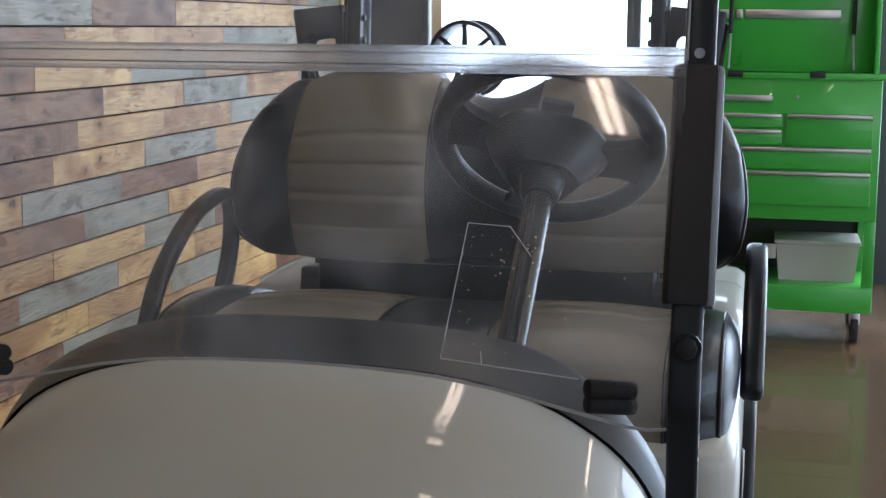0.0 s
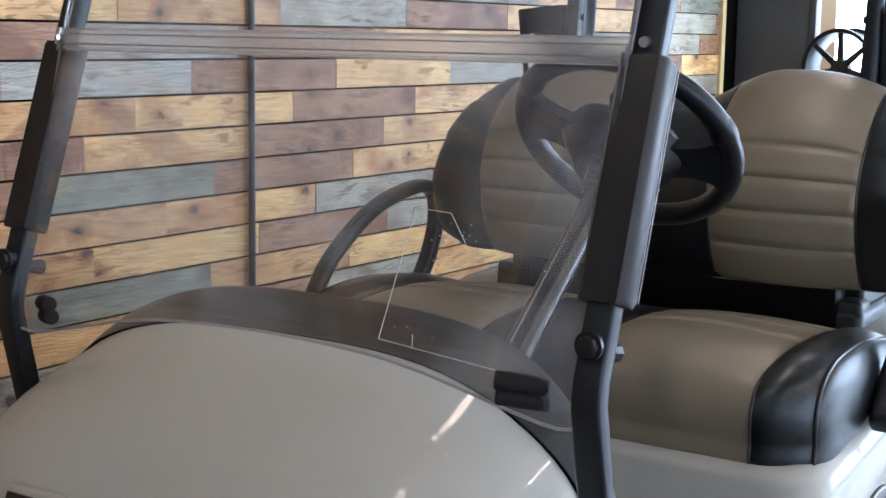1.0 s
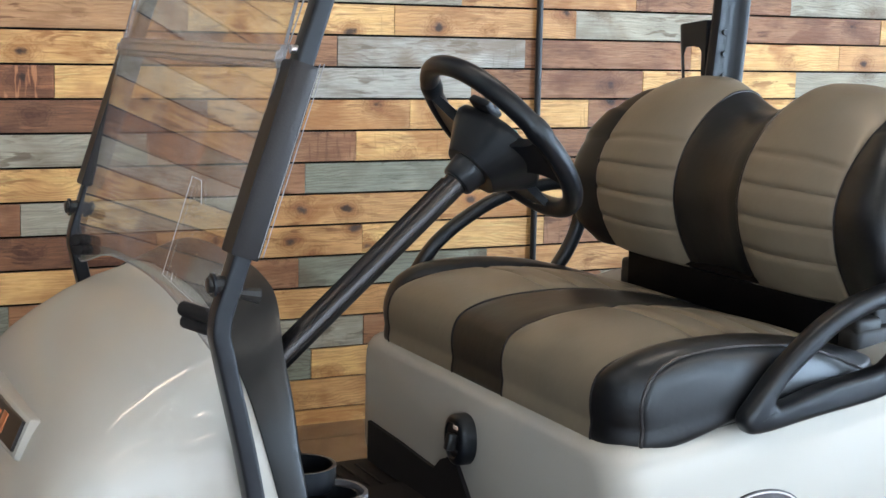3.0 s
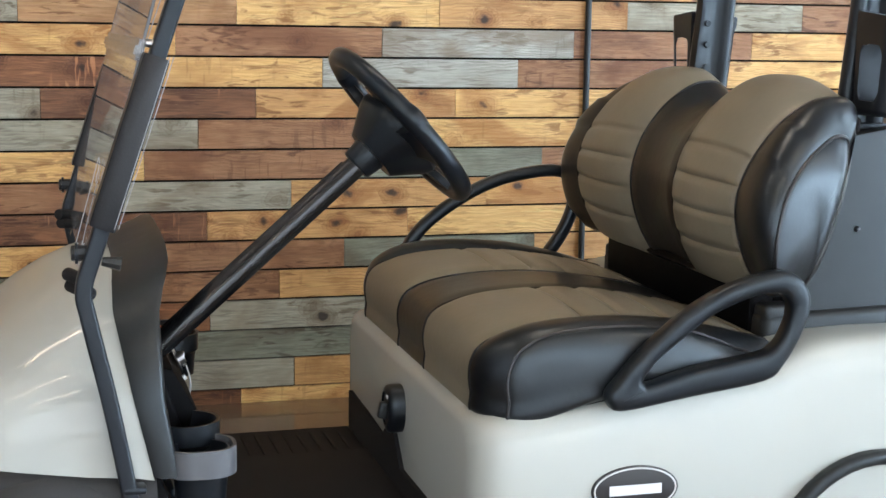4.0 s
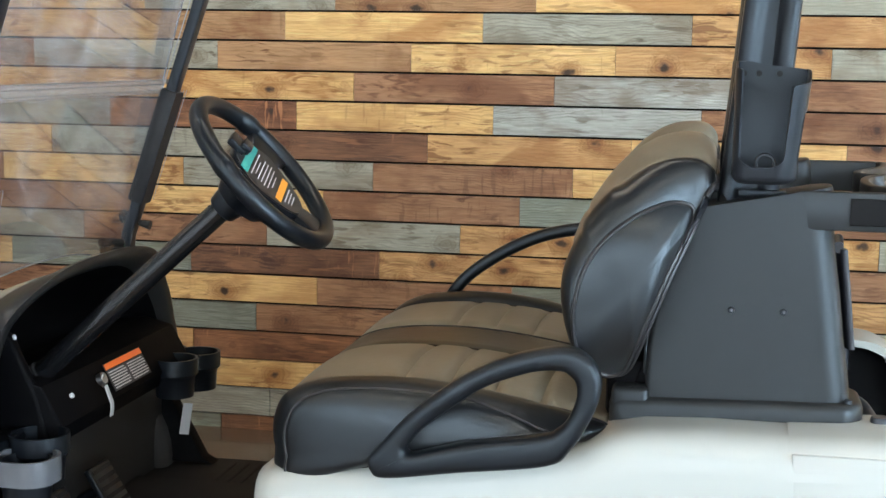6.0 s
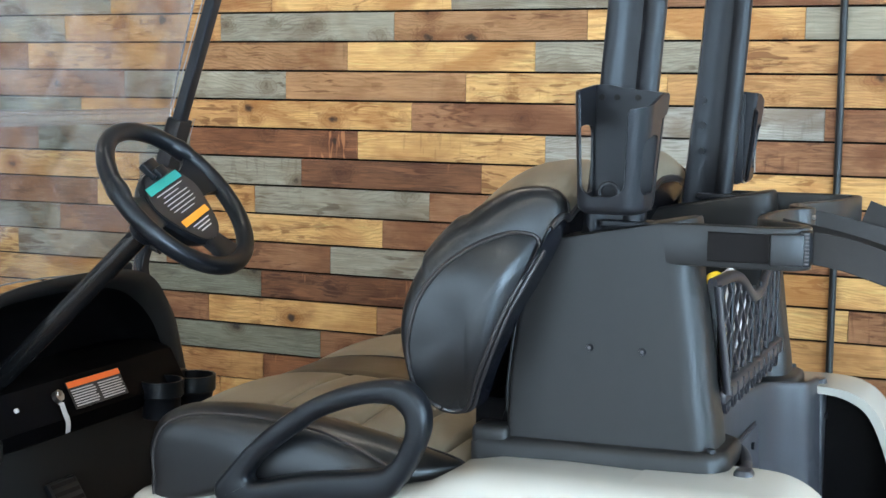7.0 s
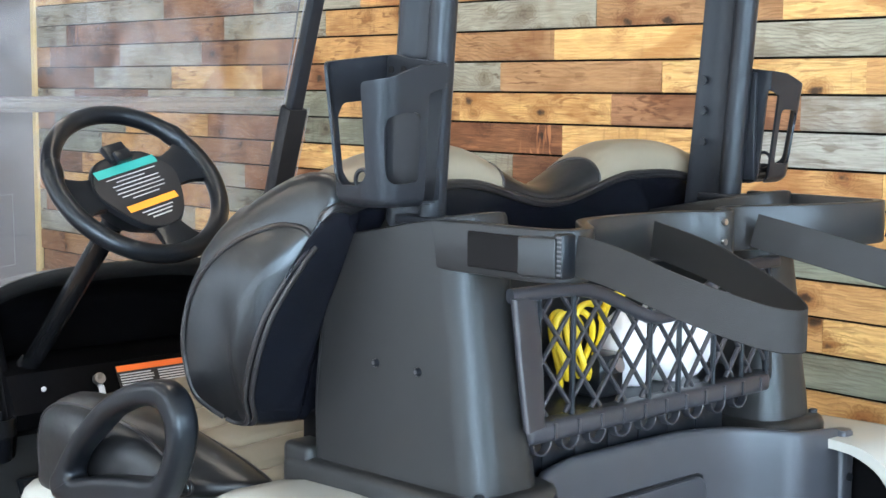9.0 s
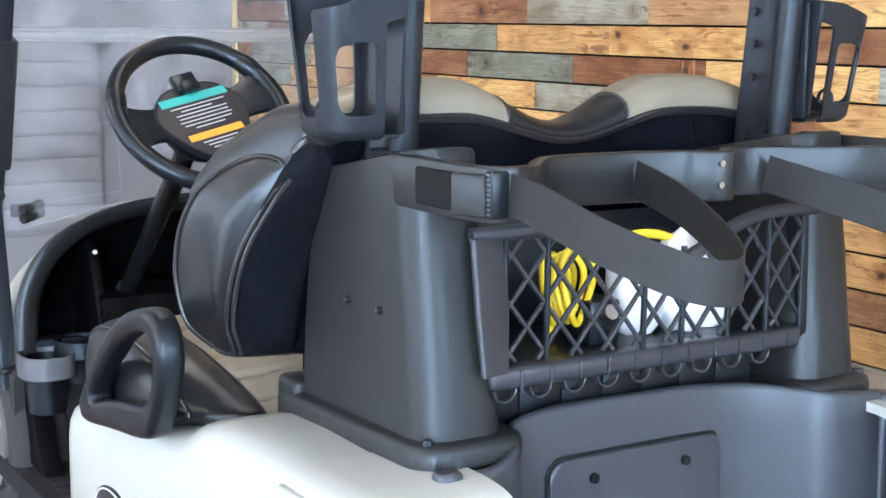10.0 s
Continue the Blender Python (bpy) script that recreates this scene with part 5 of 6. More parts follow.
for s in (-1, 1):
    rows = []
    for x0, x1, y0, y1, z in ((0.928, 1.307, 0.285, 0.428, 0.66), (0.927, 1.306, 0.285, 0.428, 0.70), (0.926, 1.302, 0.288, 0.4275, 0.74), (0.928, 1.292, 0.292, 0.427, 0.80), (0.942, 1.279, 0.297, 0.426, 0.905), (0.961, 1.265, 0.30, 0.4255, 0.99), (0.972, 1.260, 0.30, 0.425, lambda x: pillar_top(x, 0.030)), (0.981, 1.257, 0.302, 0.4245, lambda x: pillar_top(x, 0.007)), (0.984, 1.255, 0.304, 0.4238, lambda x: pillar_top(x, 0.002)), (0.989, 1.250, 0.309, 0.4195, lambda x: pillar_top(x, 0.0))):
        rows.append([(x, s * y, z_) for x, y, z_ in soft_box(x0, x1, y0, y1, z, 0.012, 0.046)])
    p = part("rear_pillar", loft(rows), PLASTIC, CART, "black moulded rear seat pillar", 50)
    lip = [Vector((x - 0.001, s * 0.417, z)) for x, z in ((0.927, 0.74), (0.927, 0.80), (0.941, 0.905), (0.960, 0.99), (0.971, 1.03), (0.981, 1.052))]
    part("pillar_lip", sweep(curve_pts(lip, 4), disc(0.0035, 8), (0, 1, 0)), PLASTIC, p)
    slope = lambda x: 0.016 * (x - 0.87) / 0.45
    rows = []
    for x0, x1, y0, y1, z in ((0.860, 1.330, 0.26, 0.447, 0.640), (0.860, 1.330, 0.26, 0.447, 0.680), (0.863, 1.327, 0.263, 0.444, 0.690), (0.872, 1.320, 0.27, 0.437, 0.695)):
        rows.append([(x, s * y, z_) for x, y, z_ in soft_box(x0, x1, y0, y1, lambda x: z + slope(x) * (2.0 if z < 0.66 else 0.7), 0.022, 0.05)])
    part("pillar_base", loft(rows), PLASTIC, p, "", 50)
    part("foot_step", box(0.864, 0.935, min(s * 0.34, s * 0.444), max(s * 0.34, s * 0.444), 0.67, 0.716, 0.012, 3), PLASTIC, p)
    for x in (1.081, 1.176):
        part("rivet", cyl((x, s * 0.424, 0.871), (x, s * 0.433, 0.871), 0.0075, 0.005, seg=12), STRUT, p)
        part("rivet_pin", cyl((x + 0.001, s * 0.432, 0.872), (x + 0.001, s * 0.4345, 0.872), 0.003, seg=8), GREYP, p)
    part("base_bolt", cyl((1.300, s * 0.421, 0.69), (1.300, s * 0.421, 0.712), 0.008, seg=8, bevel=0.002), STRUT, p)
    # rolled strut: front flange, recessed web, round tube behind
    rings = []
    for x0, x1, z in ((1.045, 1.158, 1.06), (1.052, 1.163, 1.13), (1.060, 1.169, 1.21), (1.072, 1.178, 1.33), (1.082, 1.187, 1.45), (1.093, 1.196, 1.60), (1.116, 1.218, 1.93)):
        tube = [(x1 - 0.019 + 0.019 * math.cos(radians(a)), s * (0.370 + 0.022 * math.sin(radians(a))), z) for a in range(140, -141, -20)]
        rings.append([(x0, s * 0.370, z), (x0 + 0.003, s * 0.383, z), (x0 + 0.012, s * 0.388, z), (x0 + 0.026, s * 0.386, z), (x0 + 0.034, s * 0.377, z), (x0 + 0.046, s * 0.372, z), (x1 - 0.041, s * 0.372, z)] + tube + [(x1 - 0.041, s * 0.362, z), (x0 + 0.034, s * 0.358, z), (x0 + 0.022, s * 0.350, z), (x0 + 0.006, s * 0.352, z)])
    st = part("rear_strut", loft(rings), STRUT, CART, "", 50)
    part("strut_weld", box(1.085, 1.172, min(s * 0.345, s * 0.396), max(s * 0.345, s * 0.396), 1.082, 1.094, 0.003), STRUT, st)
    for z in (1.245, 1.188, 1.30):
        part("bolt", cyl((1.094, s * 0.351, z), (1.094, s * 0.344, z), 0.008, seg=8), STRUT, st)


def thicken(bm, th):
    """Give an open sheet a thickness against its normals, closed along its edges."""
    bm.normal_update()
    back = {v: bm.verts.new(v.co - v.normal * th) for v in bm.verts[:]}
    for f in bm.faces[:]:
        bm.faces.new([back[v] for v in reversed(f.verts)])
    for e in [e for e in bm.edges if e.is_boundary and e.verts[0] in back and e.verts[1] in back]:
        a, b = e.verts
        bm.faces.new((a, b, back[b], back[a]))
    bmesh.ops.recalc_face_normals(bm, faces=bm.faces)


def holder_outline():
    """Plan of the bottle holder from the strut round the front, outside and rear: x, distance from the strut's face, side."""
    pts = [(1.062, 0.0 + 0.003 * k, "front") for k in range(34)]
    pts += [(1.062 + 0.030 * (1 - math.cos(a)), 0.102 + 0.034 * math.sin(a), "corner") for a in np.linspace(0.12, 0.75, 5)]
    pts += [(1.062 + 0.030 * (1 - math.cos(a)), 0.102 + 0.034 * math.sin(a), "gap") for a in np.linspace(0.9, math.pi / 2, 5)]
    pts += [(1.092 + (1.150 - 1.092) * k / 18, 0.136 + 0.004 * k / 18, "gap") for k in range(1, 19)]
    pts += [(1.150 + 0.046 * math.sin(a), 0.092 + 0.048 * math.cos(a), "gap" if a < 0.25 else "rear") for a in np.linspace(0.07, math.pi / 2, 20)]
    pts += [(1.196 + 0.001 * k / 30, 0.092 - 0.003 * k, "rear") for k in range(1, 31)]
    return pts + [(1.196 - 0.134 * k / 30, 0.0, "plate") for k in range(1, 30)]


def bottle_holder(s):
    """Cup bolted to the outside of the strut: open towards the outside, with rounded windows in front and behind."""
    plan = holder_outline()
    n, rows_n = len(plan), 62
    z0 = 1.113

    def spot(i, r):
        x, d, tag = plan[i]
        top = 1.331 - 0.012 * min(1.0, d / 0.12)
        if x > 1.10:
            top = float(np.interp(d, (0.0, 0.05, 0.105, 0.14), (1.318, 1.314, 1.297, 1.290))) if tag != "gap" else 1.30
            top = 1.318 + 0.013 * (1.19 - x) / 0.13 if tag == "plate" else top
        z = z0 + (top - z0) * r / (rows_n - 1)
        h = (z - z0) / 0.2
        k = 0.84 + 0.16 * min(1.0, h)
        k -= 0.16 * max(0.0, 1 - (z - z0) / 0.014) ** 2
        return (1.128 + 0.010 * h + (x - 1.130) * k, s * (0.397 + d * (0.80 + 0.20 * min(1.0, h)) * (1 - 0.10 * max(0.0, 1 - (z - z0) / 0.014) ** 2)), z)

    def rounded(a, lo, hi, z, zlo, zhi):
        u, v = (2 * a - lo - hi) / (hi - lo), (2 * z - zlo - zhi) / (zhi - zlo)
        return abs(u) ** 5 + abs(v) ** 7 < 1

    bm = bmesh.new()
    grid = [[bm.verts.new(spot(i, r)) for i in range(n)] for r in range(rows_n)]
    for r in range(rows_n - 1):
        for i in range(n):
            j = (i + 1) % n
            x, d, tag = plan[i]
            z = (grid[r][i].co.z + grid[r + 1][i].co.z) / 2
            if tag == "gap" and z > 1.144 + 0.016 * abs((x - 1.117) / 0.045) ** 4:
                continue
            if tag == "front" and rounded(d, 0.016, 0.100, z, 1.143, 1.262):
                continue
            if tag == "rear" and (rounded(d, 0.050, 0.118, z, 1.147, 1.250 - 0.10 * (d - 0.05)) or (d < 0.037 and z < 1.284 - 0.25 * d)):
                continue
            bm.faces.new((grid[r][i], grid[r][j], grid[r + 1][j], grid[r + 1][i]))
    for v in [v for v in bm.verts if not v.link_faces]:
        bm.verts.remove(v)
    for _ in range(5):
        rim = {v: [e.other_vert(v).co.copy() for e in v.link_edges if e.is_boundary] for v in bm.verts if v.is_boundary}
        for v, near in rim.items():
            if len(near) == 2:
                v.co = v.co * 0.5 + (near[0] + near[1]) * 0.25
    bmesh.ops.recalc_face_normals(bm, faces=bm.faces)
    thicken(bm, 0.0045)
    floor_ = [spot(i, 1) for i in range(n)]
    join(bm, loft([floor_, [(x, y, z + 0.004) for x, y, z in floor_]]))
    h = part("bottle_holder", bm, STRUT, CART, "black plastic bottle holder with cut-out sides", 50)
    part("mount_plate", box(1.078, 1.178, min(s * 0.388, s * 0.3965), max(s * 0.388, s * 0.3965), 1.12, 1.315, 0.003), STRUT, h)
    for x in (1.086, 1.113, 1.150):
        part("screw_hole", cyl((x, s * 0.401, 1.309), (x, s * 0.4035, 1.309), 0.0055, seg=10), MATT, h)
    part("drain_ring", sweep([Vector((1.128 + 0.016 * math.cos(a), s * 0.492, 1.150 + 0.016 * math.sin(a))) for a in np.linspace(0, 2 * math.pi, 18, endpoint=False)], disc(0.0035, 6), (0, 1, 0), True), STRUT, h)


for s in (-1, 1):
    bottle_holder(s)
# bag rack: a wavy plate behind the struts
rear_edge = curve_pts([(1.05, -0.395, 0), (1.13, -0.417, 0), (1.18, -0.4228, 0), (1.22, -0.4256, 0), (1.28, -0.4268, 0), (1.34, -0.4275, 0), (1.415, -0.423, 0), (1.448, -0.395, 0), (1.438, -0.345, 0), (1.390, -0.30, 0), (1.352, -0.25, 0), (1.345, -0.14, 0), (1.362, -0.04, 0), (1.388, 0.0, 0), (1.392, 0.035, 0), (1.358, 0.06, 0), (1.352, 0.10, 0), (1.375, 0.16, 0), (1.415, 0.25, 0), (1.437, 0.36, 0), (1.432, 0.41, 0), (1.39, 0.429, 0), (1.15, 0.4275, 0)], 5)
inner_edge = []
for k, p in enumerate(rear_edge):
    t = (rear_edge[min(k + 1, len(rear_edge) - 1)] - rear_edge[max(k - 1, 0)]).normalized()
    inner_edge.append(p + 0.018 * Vector((-t.y, t.x, 0)))
plan = [(p.x, p.y) for p in rear_edge] + [(p.x, p.y) for p in inner_edge[::-1]]
bm = loft([[(x, y, 1.026) for x, y in plan], [(x, y, min(1.098, pillar_top(x, 0.0)) if y < -0.38 else 1.098) for x, y in plan]])
bmesh.ops.recalc_face_normals(bm, faces=bm.faces)
bmesh.ops.bevel(bm, geom=[e for e in bm.edges if abs(e.verts[0].co.z - e.verts[1].co.z) < 0.004 and len(e.link_faces) == 2 and abs(e.link_faces[0].normal.z - e.link_faces[1].normal.z) > 0.5], offset=0.0035, segments=2, profile=0.5, affect="EDGES")
rack = part("bag_rack", bm, RACK, CART, "black moulded golf bag rack", 45)
for z in (1.081, 1.050):
    part("bolt", cyl((1.386, 0.010, z), (1.396, 0.010, z), 0.005, seg=8), STEEL, rack)
WEB = mat("strap_webbing", (0.013, 0.0135, 0.0135), 0.6, vary=0.2, scale=60, bump=0.3, bscale=700, spec=0.3)


def strap(pts, width=0.055):
    return sweep(curve_pts(pts, 8), rrect(0.003, width, 0.001, 1), (0, 0.0, 1))


part("bag_strap", strap([(1.452, -0.396, 1.064), (1.51, -0.390, 1.054), (1.60, -0.365, 1.022), (1.685, -0.318, 0.992), (1.712, -0.268, 0.982), (1.685, -0.220, 0.986), (1.60, -0.175, 1.008), (1.47, -0.135, 1.040), (1.352, -0.113, 1.060)]), WEB, rack, "dark woven bag strap, hanging open in a loop")
part("bag_strap", strap([(1.372, 0.118, 1.060), (1.45, 0.150, 1.040), (1.56, 0.215, 1.006), (1.65, 0.280, 0.978), (1.678, 0.322, 0.970), (1.655, 0.36, 0.978), (1.57, 0.43, 1.012), (1.445, 0.41, 1.062)]), WEB, rack, "dark woven bag strap, hanging open in a loop")
part("strap_pad", sweep([Vector((p.x, p.y, 1.062)) + Vector((0, -0.003, 0)) for p in curve_pts([(1.285, -0.4290, 0), (1.34, -0.4290, 0), (1.392, -0.4280, 0)], 4)], rrect(0.005, 0.050, 0.002, 1), (0, 0, 1)), mat("pad_rubber", (0.005, 0.005, 0.0055), 0.5, vary=0.1, spec=0.12), rack, "smooth dark strap pad")
part("buckle", moved(box(-0.028, 0.028, -0.008, 0.008, -0.027, 0.027, 0.004), Matrix.Translation((1.416, -0.431, 1.062)) @ pose(0, 0, 0, 0, 0, 18)), RACK, rack, "grey strap buckle")
for k in range(9):
    part("tooth", box(1.4435, 1.4515, -0.4265, -0.418, 1.039 + k * 0.0062, 1.0415 + k * 0.0062), GREYP, rack)
part("buckle_end", box(1.436, 1.454, -0.426, -0.398, 1.034, 1.094, 0.004), GLOSSY, rack)

# ---- sweater basket ----
NET = mat("basket_plastic", (0.022, 0.024, 0.029), 0.33, vary=0.12, scale=30, spec=0.5)
basket = part("sweater_basket", join(box(1.05, 1.285, -0.305, 0.305, 0.775, 0.795, 0.004), box(1.05, 1.065, -0.305, 0.305, 0.795, 0.97, 0.004)), GLOSSY, CART, "black plastic basket with a diamond lattice front")


def rim_z(y):
    return float(np.interp(abs(y), (0.0, 0.04, 0.07, 0.10, 0.135, 0.165, 0.20, 0.24, 0.35), (0.922, 0.926, 0.937, 0.951, 0.967, 0.977, 0.984, 0.987, 0.985)))


def lattice_x(y):
    return 1.278 + 0.012 * (1 - (y / 0.31) ** 2)


step = 0.057
y_lo, y_hi, z_lo = -0.285, 0.295, 0.80
for d in (-1, 1):
    for k in range(-6, 20):
        y0 = y_lo + k * step
        pts = []
        for j in range(25):
            z = z_lo + 0.19 * j / 24
            y = y0 + d * (z - z_lo) * 0.80 if d > 0 else y0 + 0.133 + d * (z - z_lo) * 0.80
            if y_lo <= y <= y_hi and z <= rim_z(y):
                pts.append(Vector((lattice_x(y), y, z)))
        if len(pts) > 3:
            part("lattice_bar", sweep([pts[0], pts[len(pts) // 2], pts[-1]], rrect(0.006, 0.0078, 0.0015, 1), (1, 0, 0)), NET, basket)
for y in (-0.285, -0.215, -0.04, 0.035, 0.13, 0.215, 0.295):
    part("lattice_post", cyl((lattice_x(y) + 0.002, y, 0.785), (lattice_x(y) + 0.002, y, rim_z(y) + (0.02 if abs(y) < 0.1 else 0.0)), 0.0048, seg=8), GLOSSY, basket)
part("basket_rim", sweep([Vector((lattice_x(y), y, rim_z(y))) for y in np.linspace(-0.34, 0.325, 41)], rrect(0.018, 0.022, 0.008, 3), (0, 0, 1)), NET, basket)
part("basket_lip", box(1.262, 1.302, -0.318, 0.285, 0.764, 0.796, 0.010, 3), NET, basket)
for k in range(11):
    part("lip_rib", box(1.3005, 1.3045, -0.270 + k * 0.052, -0.264 + k * 0.052, 0.768, 0.792, 0.001), NET, basket)
part("basket_wing", loft([[(x + a - 0.25 * d, -0.313 + d * k, z) for a, d in rrect(0.014, 0.062, 0.006, 3)] for x, k, z in ((1.302, 0.85, 0.79), (1.294, 1.0, 0.86), (1.279, 1.1, 0.982))]), NET, basket)
for s in (-1, 1):
    part("basket_end", prism([(1.06, 0.78), (1.285, 0.78), (1.278, 0.98), (1.06, 0.98)], min(s * 0.30, s * 0.312), max(s * 0.30, s * 0.312), 0.003), GLOSSY, basket)
for k in range(9):
    y = -0.294 + k * 0.061
    arc = [Vector((1.294, y + 0.019 * math.cos(a), 0.766 + 0.018 * math.sin(a))) for a in np.linspace(math.pi, 2 * math.pi, 9)]
    part("scallop", sweep(arc, rrect(0.0035, 0.016, 0.001, 1), (1, 0, 0)), NET, basket)
for k in range(7):
    part("basket_skirt", box(1.215, 1.235, -0.30 + k * 0.077, -0.225 + k * 0.077, 0.66, 0.774, 0.002), GLOSSY, CART)
# dark sheet added in place of the shaded gap behind the basket skirt
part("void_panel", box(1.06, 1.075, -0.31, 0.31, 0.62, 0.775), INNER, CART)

# ---- bag well ----
WELL = curve_pts([(1.372, -0.42, 0), (1.362, -0.39, 0), (1.357, -0.335, 0), (1.335, -0.292, 0), (1.288, -0.268, 0), (1.270, -0.225, 0), (1.266, -0.10, 0), (1.268, 0.06, 0), (1.276, 0.15, 0), (1.296, 0.22, 0), (1.330, 0.272, 0), (1.356, 0.31, 0), (1.362, 0.41, 0)], 7)


def well_top(y):
    return float(np.interp(y, (-0.42, -0.335, -0.29, -0.25, -0.18, 0.08, 0.20, 0.30, 0.41), (0.668, 0.678, 0.694, 0.709, 0.718, 0.717, 0.709, 0.697, 0.688)))


rows = []
for dz, dx in ((0.05, -0.024), (0.012, -0.024), (0.004, -0.020), (0.0, -0.013), (0.0, -0.007), (0.003, -0.002), (0.010, 0.0), (0.06, 0.003), (0.15, 0.006), (0.30, 0.012), (0.45, 0.018)):
    rows.append([(p.x + dx, p.y, well_top(p.y) - dz) for p in WELL])
well = part("bag_well", loft(rows, False), LIT_PLASTIC, CART, "black moulded golf bag well", 60)
pan = [(y - 0.028, z + 0.515) for y, z in rrect(0.336, 0.244, 0.03, 5)]
cover = part("access_cover", loft([[(x + 0.04 * (0.637 - z), -0.028 + (y + 0.028) * k, 0.515 + (z - 0.515) * k) for y, z in pan] for x, k in ((1.262, 1.0), (1.2765, 1.0), (1.279, 0.985))]), LIT_PLASTIC, well)
part("cover_seam", sweep([Vector((1.2745 + 0.04 * (0.637 - z), -0.028 + (y + 0.028) * 1.02, 0.515 + (z - 0.515) * 1.02)) for y, z in pan], rrect(0.006, 0.004, 0.001, 1), (1, 0, 0), True), GLOSSY, cover)
for y in (-0.117, 0.063):
    part("screw", cyl((1.272, y, 0.603), (1.286, y, 0.603), 0.008, seg=12), GLOSSY, cover)
for s in (-1, 1):
    part("well_edge", loft([[(1.358 + a * k, s * (0.425 + d * k), z) for a, d in rrect(0.034, 0.042, 0.013, 4)] for k, z in ((1.0, 0.26), (1.0, 0.670), (0.93, 0.680), (0.75, 0.684))]), LIT_PLASTIC, well)
    part("screw", cyl((1.366, s * 0.425, 0.60), (1.379, s * 0.425, 0.60), 0.008, seg=10), GLOSSY, well)
    part("inner_arch", box(1.18, 1.36, min(s * 0.41, s * 0.43), max(s * 0.41, s * 0.43), 0.26, 0.655), MATT, well)
part("well_floor", box(1.22, 1.72, -0.40, 0.40, 0.25, 0.285, 0.006), LIT_PLASTIC, CART)

# ---- chassis, wheels ----
part("chassis", box(-0.78, 1.62, -0.30, 0.30, 0.14, 0.235, 0.01), MATT, CART)
WHEEL_RIM = mat("wheel_rim", (0.5, 0.5, 0.5), 0.3, 0.9)
for x in (-0.60, 1.05):
    part("axle", cyl((x, -0.46, 0.245), (x, 0.46, 0.245), 0.02), MATT, CART)
    for s in (-1, 1):
        t = part("wheel", cyl((x, s * 0.40, 0.247), (x, s * 0.54, 0.247), 0.13), WHEEL_RIM, CART)
        part("tyre", sweep([Vector((x + 0.178 * math.cos(a), s * 0.470, 0.247 + 0.178 * math.sin(a))) for a in np.linspace(0, 2 * math.pi, 36, endpoint=False)], rrect(0.094, 0.14, 0.03, 3), (0, 1, 0), True), RUBBER, t)

# ---- things left in the basket ----
YELLOW = mat("yellow_cord", (0.62, 0.44, 0.015), 0.5, vary=0.2)
cord = thing("coiled_cord", 1.180, 0.715, 0.793, "bright yellow coiled cord lying in the basket", "cord")
rc = random.Random(7)
for k in range(5):
    c = Vector((0.0, rc.uniform(-0.02, 0.02), 0.055 + 0.005 * k))
    r1, r2, lean = rc.uniform(0.014, 0.027), rc.uniform(0.05, 0.066), rc.uniform(-0.5, 0.5)
    loop = [c + Vector((0.03 + 0.012 * k - 0.04 + 0.01 * math.sin(2 * a), r1 * math.cos(a), r2 * math.sin(a) + lean * 0.02 * math.cos(a))) for a in np.linspace(0, 2 * math.pi, 28, endpoint=False)]
    part("coil", sweep(loop, disc(0.0052, 8), (1, 0, 0), True), YELLOW, cord)
end = thing("cord_end", 1.18, 0.85, 0.878, "loop of yellow cord over the packages", "cord")
part("loop", sweep(curve_pts([(0.03, -0.09, 0.02), (0.0, -0.03, 0.045), (0.0, 0.05, 0.05), (0.03, 0.11, 0.02), (0.04, 0.15, -0.02)], 6), disc(0.0075, 8), (1, 0, 0)), YELLOW, end)
FILM = mat("white_film", (0.78, 0.79, 0.80), 0.3, vary=0.06, scale=30, bump=0.8, bscale=45)
for x, y, w, h in ((1.182, 0.862, 0.05, 0.07), (1.197, 0.94, 0.052, 0.085), (1.187, 1.0, 0.042, 0.07)):
    bag = bmesh.new()
    bmesh.ops.create_icosphere(bag, subdivisions=3, radius=1)
    for v in bag.verts:
        k = 1 + 0.16 * noise.noise(v.co * 2.2 + Vector((y * 9, 0, 0)))
        v.co = Vector((x + v.co.x * 0.05 * k, y + v.co.y * w * k, 0.773 + h * 0.9 + max(-0.9, v.co.z) * h * k))
    tagged(link("package", bag, FILM), "crumpled white plastic package in the basket", "package", group="packages in the basket")
tool = thing("black_fitting", 1.20, 0.765, 0.773, "small black metal fitting in the basket", "fitting")
part("fitting_body", box(-0.03, 0.03, -0.03, 0.03, 0.0, 0.07, 0.008), GLOSSY, tool)
part("fitting_stud", cyl((0.03, 0, 0.05), (0.045, 0.0, 0.055), 0.012), STEEL, tool)

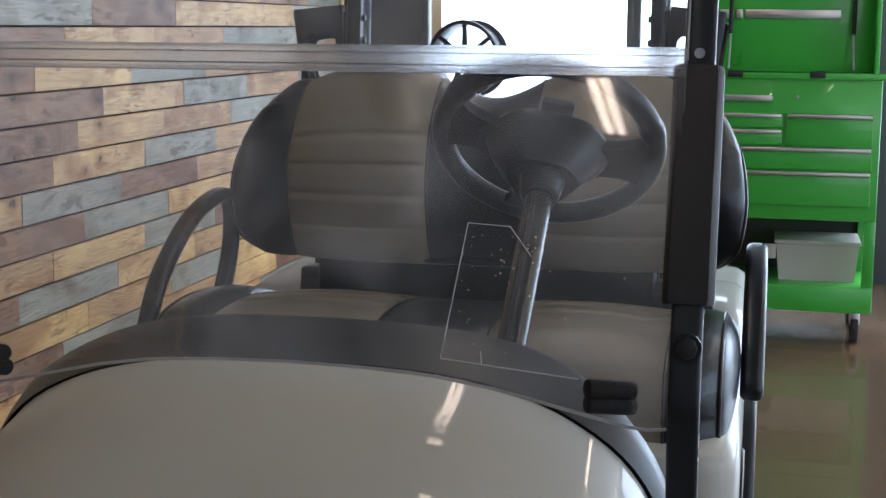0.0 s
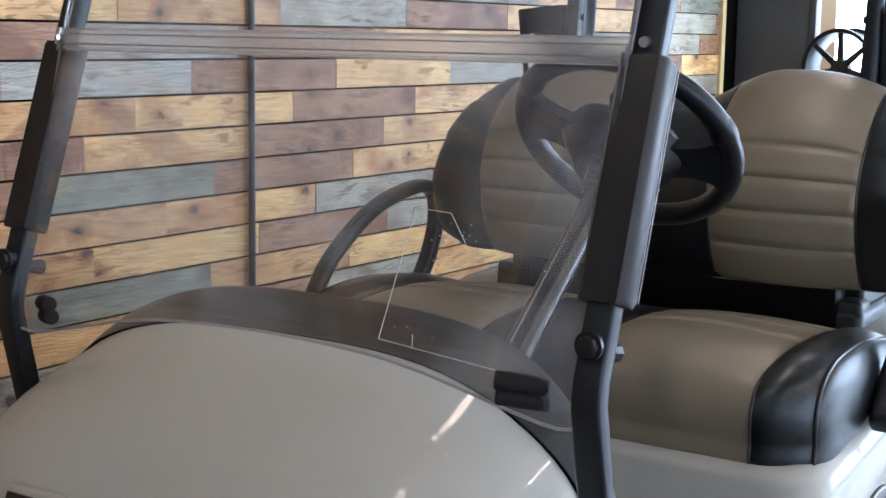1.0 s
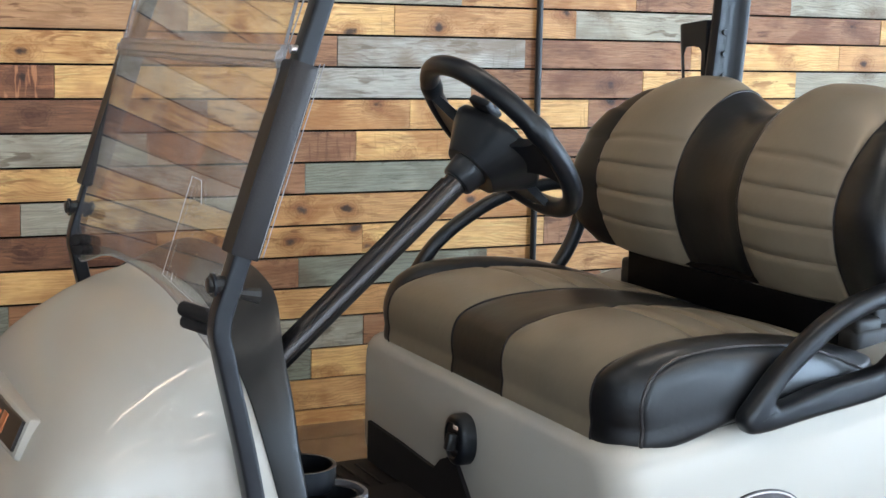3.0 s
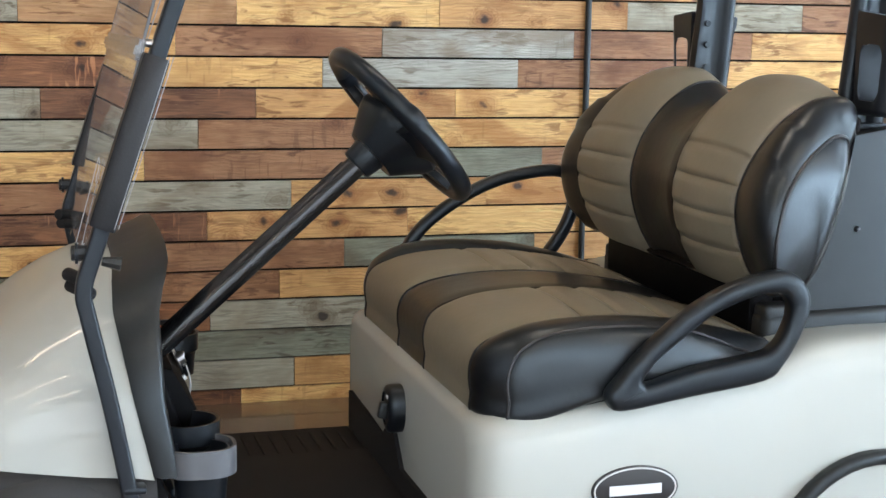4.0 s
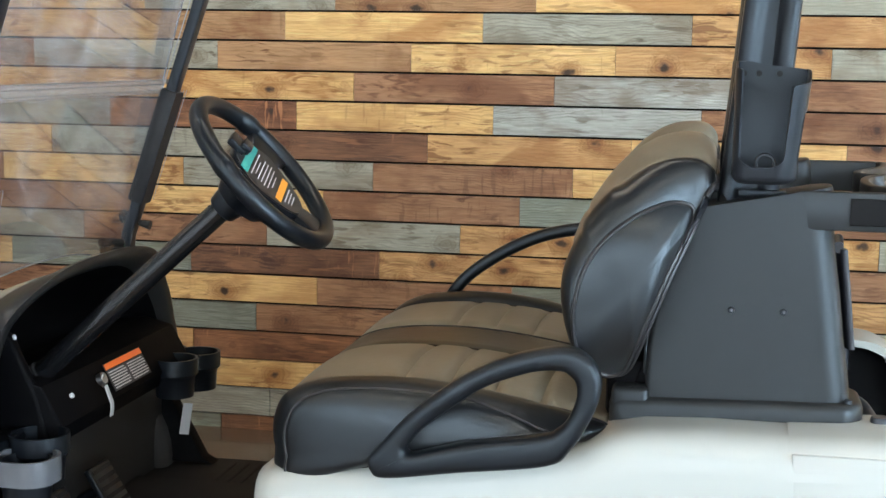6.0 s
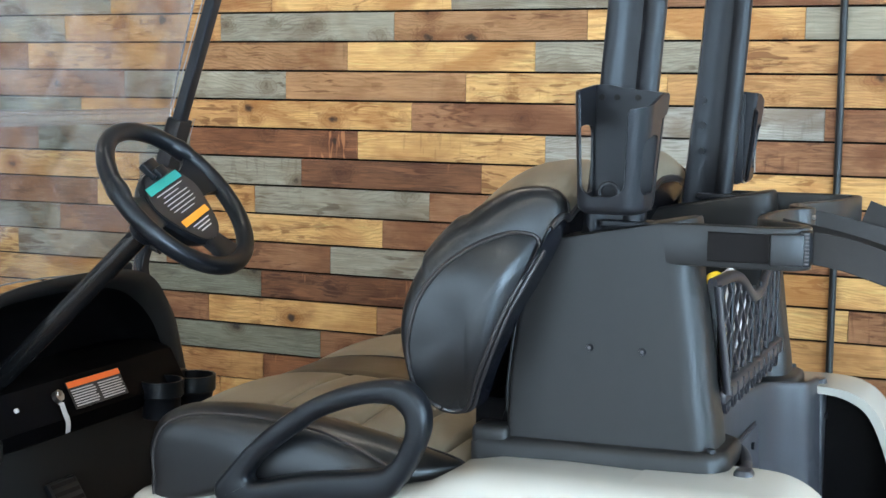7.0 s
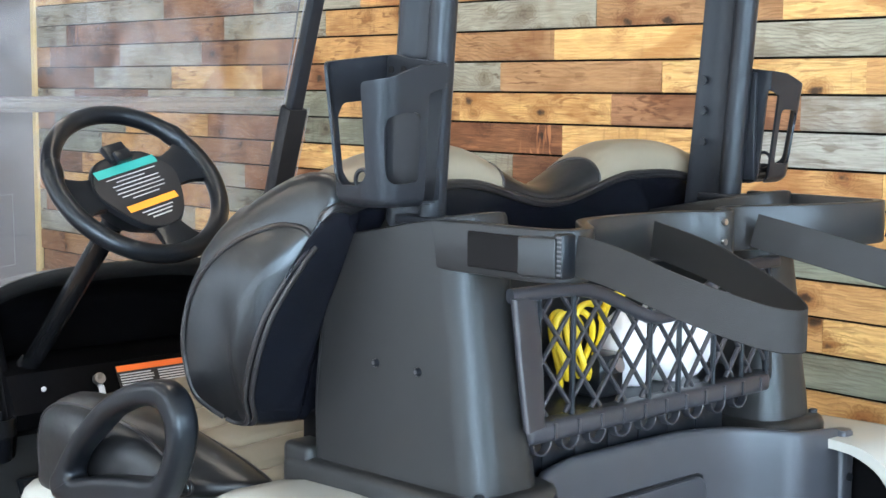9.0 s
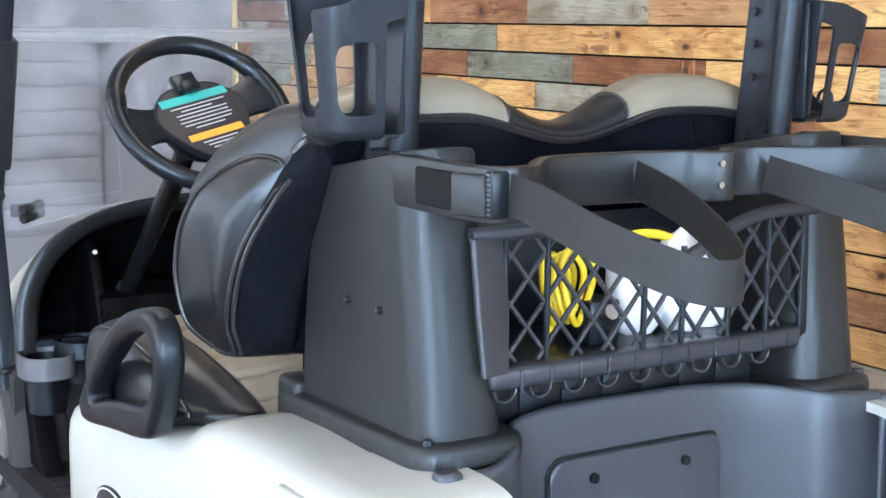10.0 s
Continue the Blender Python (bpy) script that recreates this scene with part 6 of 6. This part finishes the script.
# ---- wall boards ----
LEN, ROW = 0.6745, 0.1
CODES = {  # row of boards: first joint, first board's number, kinds of board from there on
    "W": (0.1, -4, "golbgtolgo"), "X": (-0.05, -4, "bgolgbtglo"), "Y": (-0.257, -4, "bgogtlgobl"), "Z": (-0.43, -4, "gbotlgobgl"),
    "A": (0.005, -4, "lbgthogbll"), "B": (-0.19, -4, "geolbsblog"), "C": (-0.39, -4, "obeclsblgo"), "D": (0.065, -4, "blgdolblgo"),
    "E": (-0.122, -4, "gblgblblog"), "F": (-0.295, -4, "oeblbeblgo"), "G": (0.18, -4, "lgbgolgbol"), "H": (-0.097, -4, "bledolbgle"),
    "I": (-0.315, -4, "goblbeolgb"), "J": (0.14, -4, "lgebobglol"), "K": (-0.09, -4, "beocgblogl"), "L": (-0.27, -4, "gbolelbgol"), "M": (0.19, -4, "obggolbgle"),
    "N": (0.01, -4, "gledlbogbl"), "O": (-0.2, -4, "obglogblgo"),
}
rnd = random.Random(4)
shapes = {}


def board_mesh(w, code):
    key = (round(w, 3), code)
    if key not in shapes:
        bm = box(-w / 2, w / 2, -0.012, 0.0, -0.0466, 0.0466)
        front = [e for e in bm.edges if all(v.co.y < -0.01 for v in e.verts) and abs(e.verts[0].co.x - e.verts[1].co.x) > 0.01]
        bmesh.ops.bevel(bm, geom=front, offset=0.0026, segments=2, affect="EDGES")
        me = bpy.data.meshes.new("board")
        bm.to_mesh(me)
        bm.free()
        me.materials.append(PLANKS[code])
        shapes[key] = me
    return shapes[key]


names = list("WXYZABCDEFGHIJKLMNO")
far_boards = {}
for k in range(-13, 17):
    base = 1.25 - ROW * k  # lower joint of the row
    if base > TOP - 0.02 or base < -0.06:
        continue
    i = k + 4
    first, num, codes = CODES[names[i]] if 0 <= i < len(names) else (rnd.uniform(-0.3, 0.3), -4, "")
    for n in range(-8, 9):
        x0, x1 = max(first + n * LEN, WEST + 0.03), min(first + (n + 1) * LEN, 4.80)
        if x1 - x0 < 0.05:
            continue
        c = codes[n - num] if 0 <= n - num < len(codes) else rnd.choice("lobgtedglb")
        if -3.4 < (x0 + x1) / 2 < 3.8 and 0.3 < base < 1.7:
            b = new("board", board_mesh(x1 - x0 - 0.0016, c))
            b.location = ((x0 + x1) / 2, NORTH + 0.012 + rnd.uniform(-0.0015, 0.001), base + 0.05)
            b.parent = wall_north
        else:
            far_boards.setdefault(c, []).append(((x0 + x1) / 2, x1 - x0 - 0.003, base + 0.05))
for c, rows in far_boards.items():
    bm = bmesh.new()
    for x, w, z in rows:
        box(x - w / 2, x + w / 2, NORTH, NORTH + 0.012, z - 0.0475, z + 0.0475, bm=bm)
    ob = link("far_boards", bm, PLANKS[c], False)
    ob.parent = wall_north
    tagged(ob, kind="stuff")
